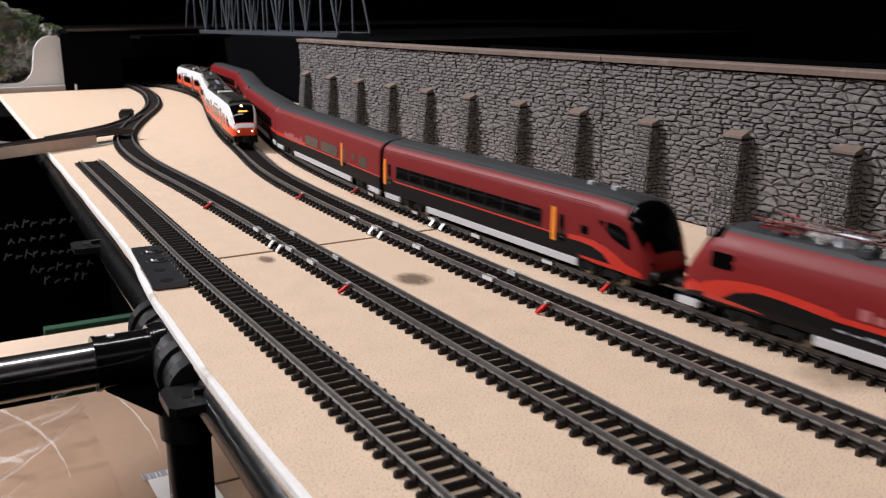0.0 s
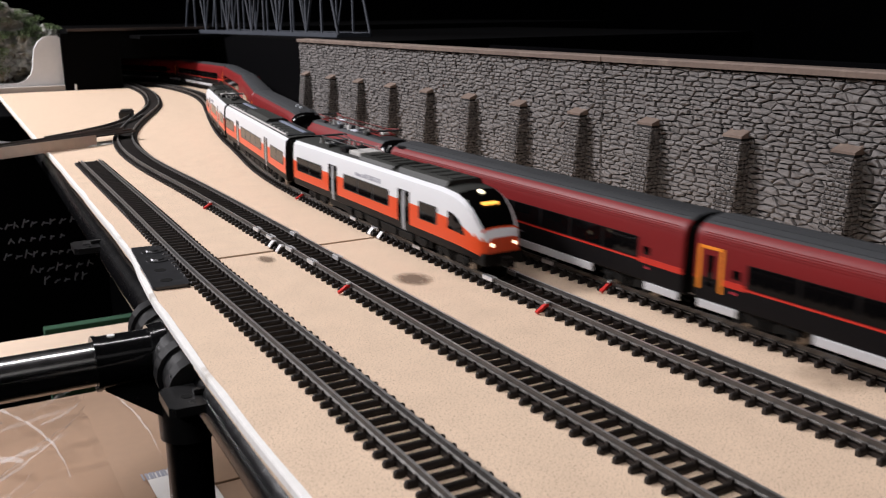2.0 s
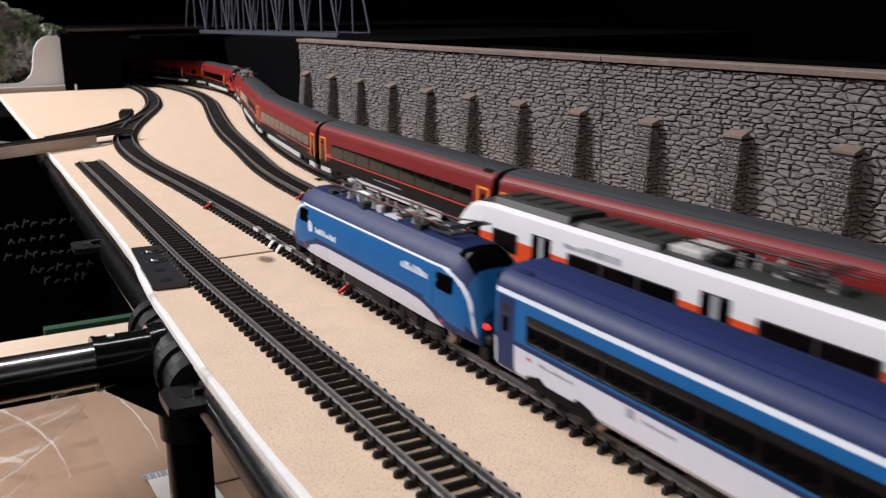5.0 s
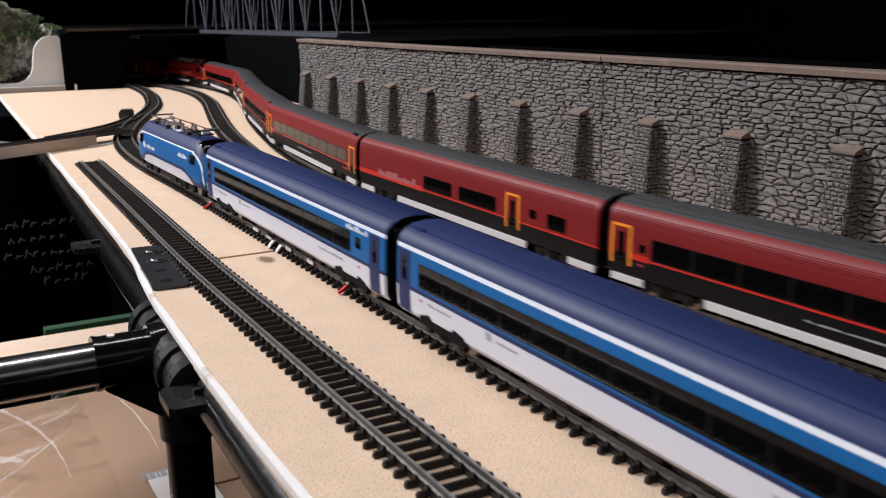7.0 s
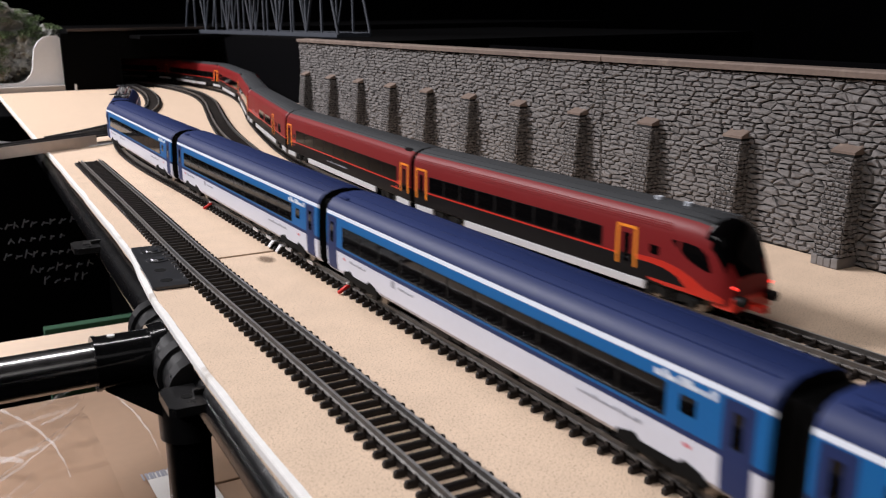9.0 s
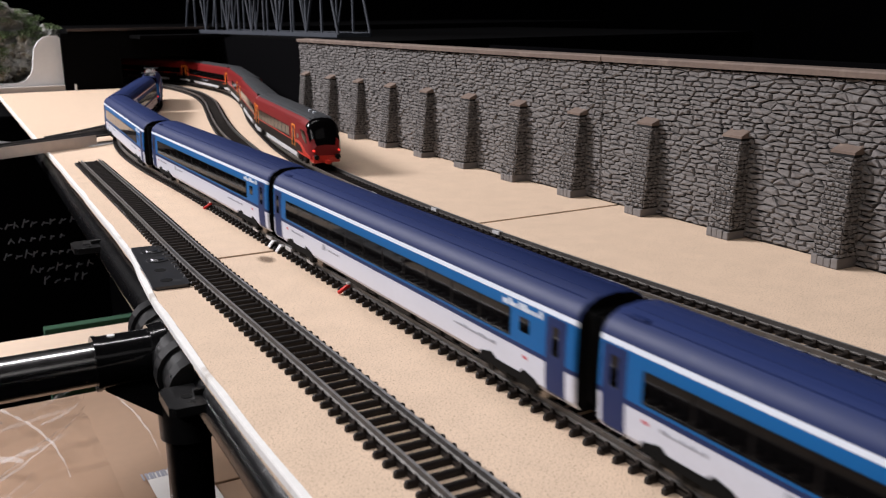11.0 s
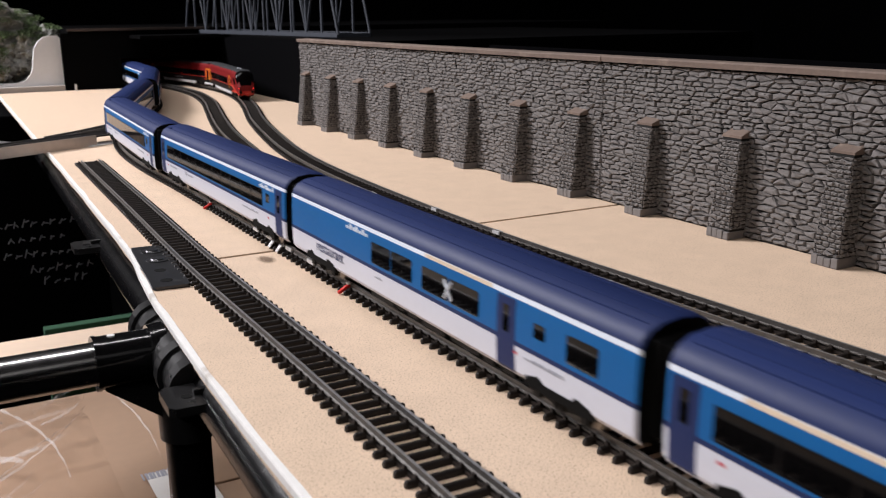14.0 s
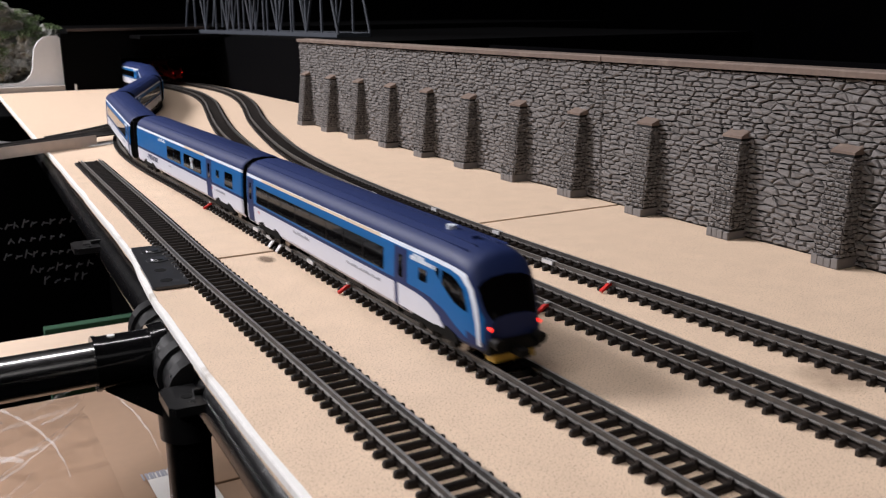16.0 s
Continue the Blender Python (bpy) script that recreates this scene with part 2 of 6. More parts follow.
LINE_C = smooth_line([(0.274, -4.6), (0.274, -2.0), (0.274, 0.1), (0.271, 0.3), (0.27, 0.5), (0.2715, 0.65), (0.283, 0.83), (0.31, 0.986), (0.328, 1.098), (0.356, 1.233), (0.395, 1.399), (0.436, 1.575),
                      (0.459, 1.731), (0.462, 1.873), (0.450, 2.01), (0.40, 2.18), (0.26, 2.31), (0.05, 2.38), (-0.5, 2.4), (-2.5, 2.4), (-6.0, 2.4)])
LINE_D = smooth_line([(0.345, -4.6), (0.345, -2.0), (0.338, 0.0), (0.3265, 0.25), (0.32, 0.37), (0.3155, 0.48), (0.317, 0.6), (0.321, 0.7), (0.33, 0.83), (0.348, 0.96), (0.364, 1.04), (0.389, 1.156),
                      (0.419, 1.28), (0.461, 1.43), (0.503, 1.61), (0.521, 1.75), (0.522, 1.887), (0.505, 2.03), (0.45, 2.2), (0.33, 2.36), (0.1, 2.45), (-0.5, 2.47), (-2.5, 2.47), (-6.0, 2.47)])
RAIL_TOP = 0.0057


def on_line(line, s, z=0.0):
    S, X, Y = line
    return Vector((float(np.interp(s, S, X)), float(np.interp(s, S, Y)), z))


def car_pose(line, s, half):
    """A car whose middle is at s and whose bogies stand half metres before and behind it."""
    a, b = on_line(line, s - half, RAIL_TOP), on_line(line, s + half, RAIL_TOP)
    d = b - a
    return Matrix.Translation((a + b) / 2) @ Matrix.Rotation(math.atan2(-d.x, d.y), 4, "Z")

# ---- large structure ----
ROOM = (-7.0, 4.0, -6.0, 5.0, -0.95, 2.4)


def wall_slab(name, x0, x1, y0, y1, z0, z1, material, label):
    return tagged(part(name, box(x0, x1, y0, y1, z0, z1), material), label, "wall", kind="structure")


wall_slab("floor", ROOM[0], ROOM[1], ROOM[2], ROOM[3], ROOM[4] - 0.1, ROOM[4], FLOORMAT, "dark carpeted floor of an unlit hall")
wall_slab("ceiling", ROOM[0], ROOM[1], ROOM[2], ROOM[3], ROOM[5], ROOM[5] + 0.1, BLACKCLOTH, "black ceiling of an unlit hall")
wall_slab("wall_west", ROOM[0] - 0.1, ROOM[0], ROOM[2], ROOM[3], ROOM[4], ROOM[5], BLACKCLOTH, "black cloth wall of the hall")
wall_slab("wall_east", ROOM[1], ROOM[1] + 0.1, ROOM[2], ROOM[3], ROOM[4], ROOM[5], BLACKCLOTH, "black cloth wall of the hall")
wall_slab("wall_south", ROOM[0], ROOM[1], ROOM[2] - 0.1, ROOM[2], ROOM[4], ROOM[5], BLACKCLOTH, "black cloth wall of the hall")
wall_slab("wall_north", ROOM[0], ROOM[1], ROOM[3], ROOM[3] + 0.1, ROOM[4], ROOM[5], BLACKCLOTH, "black cloth wall of the hall")

# the layout's base boards: two panels that meet in a dark seam, white front edge
SEAM = 0.553


def edge_x(y):
    return float(np.interp(y, (-4.8, 0.0, 0.26, 0.33, 0.40, 0.497, 0.535, 0.585, 0.70, 1.03, 1.25, 1.91, 2.0), (0.045, 0.0885, 0.0917, 0.0929, 0.0952, 0.1002, 0.1035, 0.1095, 0.1142, 0.1244, 0.1295, 0.1475, 0.151)))


def board_panel(y0, y1, n):
    """One particle board panel with a slightly worn front edge."""
    rng = random.Random(int(y1 * 100))
    ys = [y0 + (y1 - y0) * i / n for i in range(n + 1)]
    right = 0.62 if y1 < 0.6 else 0.556
    bm = bmesh.new()
    rings = []
    for y in ys:
        e = edge_x(y) + rng.uniform(-0.0004, 0.0004)
        r = 0.62 if y < 1.2 else right
        rings.append([(e, y, -0.008), (e, y, -0.0008), (e + 0.0008, y, 0), (r, y, 0), (r, y, -0.008)])
    add_loft(bm, rings)
    bmesh.ops.recalc_face_normals(bm, faces=bm.faces)
    return bm


base = thing("layout_board", "bare beige particle board base of a model railway", "layout board", kind="structure")
part("board_panel", board_panel(-4.75, SEAM - 0.0020, 60), BOARD, base)
part("board_panel", board_panel(SEAM + 0.0020, 1.985, 40), BOARD, base)
part("seam_filler", box(edge_x(SEAM) + 0.01, 0.6, SEAM - 0.003, SEAM + 0.003, -0.0078, -0.0035), MORTAR, base)


def edge_band(y0, y1, n, seed):
    rng = random.Random(seed)
    rings = []
    for i in range(n + 1):
        y = y0 + (y1 - y0) * i / n
        e, w = edge_x(y) - 0.0012, rng.uniform(-0.0006, 0.0005)
        rings.append([(e - 0.0006, y, -0.0036 + w), (e - 0.0006, y, -0.0006 + w * 0.3), (e - 0.0002, y, 0.0003), (e + 0.0020 + w, y, 0.0004), (e + 0.0021 + w, y, -0.0040)])
    return loft(rings, smooth=False)


part("edge_band", edge_band(-4.75, 1.985, 300, 3), BOARD_EDGE, base, "chipped white edge strip")
part("hidden_yard_board", box(-6.4, 0.62, 1.99, 2.62, -0.019, -0.001), BLACKBOARD, base, "black board under the upper deck")

# ---- stone retaining wall, two moulded panels ----
WX, WTOP = 0.4625, 0.1105


def clip_poly(poly, nx, ny, c):
    out = []
    for i in range(len(poly)):
        a, b = poly[i], poly[(i + 1) % len(poly)]
        da, db = a[0] * nx + a[1] * ny - c, b[0] * nx + b[1] * ny - c
        if da <= 0:
            out.append(a)
        if (da < 0) != (db < 0) and da != db:
            t = da / (da - db)
            out.append((a[0] + (b[0] - a[0]) * t, a[1] + (b[1] - a[1]) * t))
    return out


def rubble(u0, u1, v0, v1, su, sv, seed, jitter=0.42):
    """Rubble masonry: outlines (u, v) of flat stones that fill a rectangle."""
    rng = random.Random(seed)
    nu, nv = max(1, round((u1 - u0) / su)), max(1, round((v1 - v0) / sv))
    pts = {}
    for j in range(-1, nv + 1):
        off = rng.uniform(0, 1)
        for i in range(-2, nu + 2):
            if rng.random() < 0.11:
                continue
            pts[i, j] = ((i + off + rng.uniform(-jitter, jitter)) * su, (j + 0.5 + rng.uniform(-jitter, jitter) * 0.6) * sv)
    stones = []
    k = su / sv
    for (i, j), (pu, pv) in pts.items():
        poly = [(-0.002 + max(0, pu - 2.2 * su), max(0, pv - 2.2 * sv)), (min(u1 - u0, pu + 2.2 * su), max(0, pv - 2.2 * sv)), (min(u1 - u0, pu + 2.2 * su), min(v1 - v0, pv + 2.2 * sv)), (max(0, pu - 2.2 * su), min(v1 - v0, pv + 2.2 * sv))]
        poly[0] = (max(0, pu - 2.2 * su), poly[0][1])
        if poly[1][0] <= poly[0][0] or poly[2][1] <= poly[1][1]:
            continue
        for di in range(-3, 4):
            for dj in (-2, -1, 0, 1, 2):
                q = pts.get((i + di, j + dj))
                if not q or (di == 0 and dj == 0):
                    continue
                nx, ny = q[0] - pu, (q[1] - pv) * k * k
                mx, my = (q[0] + pu) / 2, (q[1] + pv) / 2
                poly = clip_poly(poly, nx, ny, mx * nx + my * ny)
                if len(poly) < 3:
                    break
            if len(poly) < 3:
                break
        if len(poly) >= 3:
            stones.append([(u0 + a, v0 + b) for a, b in poly])
    return stones


def stone_mesh(poly, depth, gap, rng):
    """Centre and a mesh of one stone: a low, chamfered cushion with an uneven face. Local x is out of the wall."""
    cu, cv = sum(p[0] for p in poly) / len(poly), sum(p[1] for p in poly) / len(poly)
    pts = []
    for i, (a, b) in enumerate(poly):
        c, d = poly[(i + 1) % len(poly)]
        pts += [(a, b), ((a + c) / 2 + rng.uniform(-1, 1) * 0.0003, (b + d) / 2 + rng.uniform(-1, 1) * 0.0003)]
    def ring(shrink, out, wob):
        r = []
        for a, b in pts:
            du, dv = a - cu, b - cv
            l = math.hypot(du, dv) or 1
            k = max(0.15, (l - shrink) / l)
            r.append((-out + rng.uniform(-wob, wob), du * k, dv * k))
        return r
    return (cu, cv), [ring(gap, 0, 0), ring(gap + 0.0002, depth * 0.5, depth * 0.12), ring(gap + 0.0008, depth * 0.9, depth * 0.2), [(-depth * rng.uniform(0.95, 1.2), rng.uniform(-1, 1) * 0.0006, rng.uniform(-1, 1) * 0.0004)]]


def stone_faces(rings, base_i):
    n = len(rings[0])
    fs = []
    for k in range(2):
        for i in range(n):
            a, b = base_i + k * n + i, base_i + k * n + (i + 1) % n
            fs.append((a, a + n, b + n, b))
    fs += [(base_i + 2 * n + i, base_i + 3 * n, base_i + 2 * n + (i + 1) % n) for i in range(n)]
    return fs


def lay_stones(parent, stones, place, depth, gap, singles, seed):
    """Stones whose middle lies in the stretch named by singles are pieces; the rest is one mesh."""
    rng = random.Random(seed)
    V, F = [], []
    count = 0
    for poly in stones:
        w = max(p[0] for p in poly) - min(p[0] for p in poly)
        h = max(p[1] for p in poly) - min(p[1] for p in poly)
        if w < 0.0013 or h < 0.0009:
            continue
        (cu, cv), rings = stone_mesh(poly, depth * rng.uniform(0.45, 1.3), gap * rng.uniform(0.7, 1.4), rng)
        verts = [p for r in rings for p in r]
        if singles and singles[0] < cu < singles[1] and count < 290:
            me = bpy.data.meshes.new("stone")
            me.from_pydata(verts, [], [tuple(f) for f in stone_faces(rings, 0)])
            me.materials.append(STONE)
            piece("stone", me, parent, place(cu, cv))
            count += 1
        else:
            b0, m = len(V), place(cu, cv)
            V += [tuple(m @ Vector(p)) for p in verts]
            F += stone_faces(rings, b0)
    if V:
        me = bpy.data.meshes.new("stonework")
        me.from_pydata(V, [], F)
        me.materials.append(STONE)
        ob = new("stonework", me)
        ob.parent = parent
        tagged(ob, kind="stuff")


def buttress(parent, y, rng):
    """A tapering stone pier that leans on the wall."""
    h, w0, w1 = 0.0695, 0.0178, 0.0152
    d0, d1 = 0.0150, 0.0075
    rings = [[(WX + 0.002, y - w / 2, z), (WX - d, y - w / 2, z), (WX - d, y + w / 2, z), (WX + 0.002, y + w / 2, z)]
             for z, w, d in ((0, w0 - 0.0008, d0 - 0.0006), (0.0050, w0 - 0.0006, d0 - 0.0004), (0.0065, w0, d0), (h - 0.006, w1, d1 + 0.001), (h - 0.005, w1, d1 + 0.0008))]
    pier = part("buttress", loft(rings), MORTAR, parent)
    rings = [[(WX + 0.002, y - w / 2, z + s), (WX - d, y - w / 2, z), (WX - d, y + w / 2, z), (WX + 0.002, y + w / 2, z + s)]
             for z, w, d, s in ((h - 0.005, w1 + 0.001, d1 + 0.0012, 0), (h - 0.0035, w1 + 0.001, d1 + 0.0012, 0.004), (h - 0.003, w1 - 0.001, d1, 0.0042))]
    part("buttress_cap", loft(rings), CAP, pier)
    V, F = [], []
    def put(poly, m):
        (cu, cv), rg = stone_mesh(poly, 0.0009 * rng.uniform(0.6, 1.4), 0.00028, rng)
        b0, mm = len(V), m(cu, cv)
        V.extend(tuple(mm @ Vector(p)) for p in [q for r in rg for q in r])
        F.extend(stone_faces(rg, b0))
    def front(u, v):
        t = (v - 0.0065) / (h - 0.0125)
        return Matrix.Translation((WX - (d0 + (d1 + 0.001 - d0) * t), y + u * (w0 + (w1 - w0) * t) / w0, v)) @ Matrix.Rotation(-0.13, 4, "Y")
    for poly in rubble(-w0 / 2, w0 / 2, 0.0065, h - 0.0065, 0.0047, 0.0026, rng.randrange(9999), 0.14):
        put(poly, front)
    for side in (-1, 1):
        def flank(u, v, side=side):
            t = (v - 0.0065) / (h - 0.0125)
            d = d0 + (d1 + 0.001 - d0) * t
            return Matrix.Translation((WX - d * u / d0, y + side * (w0 + (w1 - w0) * t) / 2, v)) @ Matrix.Rotation(math.pi / 2 * (1 if side < 0 else -1), 4, "Z")
        for poly in rubble(0.0, d0, 0.0065, h - 0.0065, 0.0047, 0.0026, rng.randrange(9999), 0.14):
            put(poly, flank)
    me = bpy.data.meshes.new("pier_stones")
    me.from_pydata(V, [], F)
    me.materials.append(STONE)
    ob = new("pier_stones", me)
    ob.parent = pier
    tagged(ob, kind="stuff")
    bm = bmesh.new()
    for k in range(4):
        a = y - w0 / 2 - 0.0004 + (w0 + 0.0008) * k / 4
        add_box(bm, WX - d0 - 0.0014 - rng.uniform(0, 0.0006), WX, a + 0.0001, a + (w0 + 0.0008) / 4 - 0.0001, 0, 0.0058 + rng.uniform(-0.0008, 0.0008), 0.0007)
    part("plinth", bm, STONE, pier)


def retaining_wall(y0, y1, seed, piers, singles):
    w = thing("retaining_wall", "grey rubble stone model retaining wall with buttresses", "wall", "moulded wall panels", kind="structure")
    part("backing", box(WX, WX + 0.009, y0, y1, 0, WTOP - 0.004), MORTAR, w)
    stones = rubble(y0, y1, 0.0008, WTOP - 0.005, 0.0094, 0.0032, seed, 0.34)
    lay_stones(w, stones, lambda u, v: Matrix.Translation((WX, u, v)), 0.0019, 0.00034, singles, seed)
    rng = random.Random(seed + 1)
    n = 24
    rings = []
    for i in range(n + 1):
        y = y0 + 0.0004 + (y1 - y0 - 0.0008) * i / n
        j = rng.uniform(-0.0003, 0.0003)
        rings.append([(WX - 0.0042 + j, y, WTOP - 0.0042), (WX - 0.0045 + j, y, WTOP - 0.001 + j), (WX - 0.0035, y, WTOP + j), (WX + 0.012, y, WTOP), (WX + 0.012, y, WTOP - 0.0042)])
    part("coping", loft(rings), CAP, w, "brownish coping strip")
    for y in piers:
        buttress(w, y, rng)
    return w


PIERS = [0.352 + 0.0832 * k for k in range(11)]
retaining_wall(0.57505, 1.213, 11, [y for y in PIERS if y > 0.58], None)
retaining_wall(-0.35, 0.57495, 12, [y for y in PIERS if y < 0.58] + [0.2688, 0.1856], (0.30, 0.41))


# ---- tracks ----
def rail_mesh(line, off, s0, s1):
    S, X, Y = line
    keep = [i for i in range(0, len(S), 3) if s0 <= S[i] <= s1]
    rings = []
    prof = ((-0.0011, 0.0026), (-0.0011, 0.0031), (-0.00035, 0.0035), (-0.00035, 0.0047), (-0.00054, 0.0050), (-0.00054, 0.0057), (0.00054, 0.0057), (0.00054, 0.0050), (0.00035, 0.0047), (0.00035, 0.0035), (0.0011, 0.0031), (0.0011, 0.0026))
    for i in keep:
        a, b = max(i - 2, 0), min(i + 2, len(S) - 1)
        dx, dy = X[b] - X[a], Y[b] - Y[a]
        l = math.hypot(dx, dy)
        nx, ny = dy / l, -dx / l
        rings.append([(X[i] + nx * (off + u), Y[i] + ny * (off + u), z) for u, z in prof])
    mats = [1, 1, 1, 1, 1, 0, 1, 1, 1, 1, 1, 1]
    return loft(rings, mats=mats)


def strip_mesh(line, off, s0, s1):
    """The thin moulded strip under a rail that ties the sleepers together."""
    S, X, Y = line
    rings = []
    for i in range(0, len(S), 4):
        if s0 <= S[i] <= s1:
            a, b = max(i - 2, 0), min(i + 2, len(S) - 1)
            dx, dy = X[b] - X[a], Y[b] - Y[a]
            l = math.hypot(dx, dy)
            rings.append([(X[i] + dy / l * (off + u), Y[i] - dx / l * (off + u), z) for u, z in ((-0.0013, 0.0001), (-0.0013, 0.0016), (0.0013, 0.0016), (0.0013, 0.0001))])
    return loft(rings)


def sleeper_mesh():
    """A moulded sleeper with four rail chairs; local x lies across the track."""
    bm = bmesh.new()
    prof = [(-0.0011, 0.0), (-0.00115, 0.0015), (-0.0007, 0.0023), (0.0, 0.0026), (0.0007, 0.0023), (0.00115, 0.0015), (0.0011, 0.0)]
    add_loft(bm, [[(x, y * k, z * (0.5 + 0.5 * k)) for y, z in prof] for x, k in ((-0.0137, 0.6), (-0.0131, 1.0), (0.0131, 1.0), (0.0137, 0.6))], smooth=False)
    for r in (-1, 1):
        for o in (-0.0016, 0.0016):
            add_box(bm, r * 0.00825 + o - 0.0005, r * 0.00825 + o + 0.0005, -0.0008, 0.0008, 0.0022, 0.0036)
    bmesh.ops.recalc_face_normals(bm, faces=bm.faces)
    return mesh_of("sleeper", bm, SLEEPER)


SLEEPER_MESH = sleeper_mesh()
PITCH_S = 0.0079


def track(label, line, s0, s1, near):
    t = thing("model_track", label, "railway track", "model railway tracks")
    for off in (-0.00825, 0.00825):
        part("rail", rail_mesh(line, off, s0, s1), [RAIL, RAILSIDE], t)
        part("web_strip", strip_mesh(line, off, s0, s1), SLEEPER, t)
    base_v = [v.co.copy() for v in SLEEPER_MESH.vertices]
    base_f = [tuple(p.vertices) for p in SLEEPER_MESH.polygons]
    V, F = [], []
    rng = random.Random(5)
    made = 0
    s = s0 + 0.003
    while s < s1 - 0.002:
        a, b = on_line(line, s - 0.006), on_line(line, s + 0.006)
        m = Matrix.Translation(on_line(line, s)) @ Matrix.Rotation(math.atan2(-(b - a).x, (b - a).y) + rng.uniform(-0.012, 0.012), 4, "Z")
        if near[0] < s < near[1] and made < 299:
            piece("sleeper", SLEEPER_MESH, t, m)
            made += 1
        else:
            o = len(V)
            V += [tuple(m @ v) for v in base_v]
            F += [tuple(i + o for i in f) for f in base_f]
        s += PITCH_S
    if V:
        me = bpy.data.meshes.new("sleepers_beyond")
        me.from_pydata(V, [], F)
        me.materials.append(SLEEPER)
        ob = new("sleepers_beyond", me)
        ob.parent = t
        tagged(ob, kind="stuff")
    return t


track("dead-end siding track with dark sleepers on the board", LINE_A, -1.5, 1.008, (0.12, 1.1))
TRACK_B = track("curving model track with dark sleepers carrying the blue train", LINE_B, -3.4, 4.2, (0.1, 2.3))
TRACK_C = track("curving model track with dark sleepers carrying the orange train", LINE_C, -4.4, 2.9, (0.1, 2.3))
TRACK_D = track("curving model track with dark sleepers carrying the red trains", LINE_D, -2.9, 7.2, (0.1, 2.3))


# ---- trains ----
MM = 0.001


def ring_at(half, y, wx=1.0, k=1.0, z0=8.0, dz=0.0):
    """A full cross-section in metres from a half one (x, z) in millimetres, bottom to top."""
    pts = [(-x * wx, z if z <= z0 else z0 + (z - z0) * k) for x, z in half]
    pts += [(x * wx, z if z <= z0 else z0 + (z - z0) * k) for x, z in reversed(half[:-1])]
    return [(x * MM, y, (z + dz) * MM) for x, z in pts]


def hull(half, segs, stations):
    """Body shell. stations: (y, width factor, height factor, slots or None); slots name the paint of each half segment."""
    bm = bmesh.new()
    rings, paints = [], []
    for st in stations:
        y, wx, k, sl = st[:4]
        rings.append(ring_at(half, y, wx, k, *(st[4:] or ())))
        s = list(sl or segs)
        paints.append(s + s[::-1])
    vs = [[bm.verts.new(p) for p in r] for r in rings]
    n = len(rings[0])
    for i in range(len(vs) - 1):
        a, b = vs[i], vs[i + 1]
        for j in range(n):
            if j == n - 1:
                f = bm.faces.new((a[j], a[0], b[0], b[j]))
                f.material_index = paints[i][0]
            else:
                f = bm.faces.new((a[j], a[j + 1], b[j + 1], b[j]))
                f.material_index = paints[i][j]
                f.smooth = True
    for v, st in ((vs[0], stations[0]), (vs[-1], stations[-1])):
        f = bm.faces.new(v)
        f.material_index = st[3][3] if st[3] else 0
    bmesh.ops.recalc_face_normals(bm, faces=bm.faces)
    return bm


def sharp(ob, angle=28):
    """Marks edges sharper than the angle so that smooth faces stay crisp there."""
    bm = bmesh.new()
    bm.from_mesh(ob.data)
    for e in bm.edges:
        if len(e.link_faces) == 2 and e.calc_face_angle(0) > radians(angle):
            e.smooth = False
    bm.to_mesh(ob.data)
    bm.free()
    return ob


def side_x(half, z):
    """Half width in millimetres at height z."""
    zs, xs = [p[1] for p in half if p[1] < 41], [p[0] for p in half if p[1] < 41]
    return float(np.interp(z, zs, xs))


def panel(half, side, y0, y1, z0, z1, proud=0.12, round_mm=0.8, depth=0.5, skew=0.0):
    """A flat rounded panel that follows the car's side between heights z0 and z1 (millimetres)."""
    if z1 - z0 > 12.5:
        zs = sorted({z0, z1, *(p[1] for p in half if z0 < p[1] < z1)})
        rows = []
        for z in zs:
            x = (side_x(half, z) + proud) * MM
            o = skew * (z - z0) * MM
            rows.append([(side * x, y0 + o, z * MM), (side * x, y1 + o, z * MM), (side * (x - depth * MM), y1 + o, z * MM), (side * (x - depth * MM), y0 + o, z * MM)])
        return loft(rows)
    xa, xb = side_x(half, z0) + proud, side_x(half, z1) + proud
    r = min(round_mm, (z1 - z0) / 3, (y1 - y0) / MM / 3)
    out = []
    w = (y1 - y0) / MM
    for cx, cz, a0 in ((w - r, z1 - z0 - r, 0), (r, z1 - z0 - r, 90), (r, r, 180), (w - r, r, 270)):
        for a in (0, 45, 90):
            t = radians(a0 + a)
            out.append((cx + r * math.cos(t), cz + r * math.sin(t)))
    if r < 0.05:
        out = [(w, z1 - z0), (0, z1 - z0), (0, 0), (w, 0)]
    def at(u, v, inset):
        x = xa + (xb - xa) * v / (z1 - z0) - inset
        return (side * x * MM, y0 + (u + skew * v) * MM, (z0 + v) * MM)
    return loft([[at(u, v, depth) for u, v in out], [at(u, v, 0) for u, v in out]])


JET_TAPER = ((-0.001, 0.72, 0.36), (0.0012, 0.81, 0.44), (0.0032, 0.87, 0.55), (0.0062, 0.91, 0.74), (0.0092, 0.935, 0.88), (0.0115, 0.95, 0.93), (0.0150, 0.965, 0.96), (0.0230, 0.985, 0.985), (0.040, 1.0, 1.0))


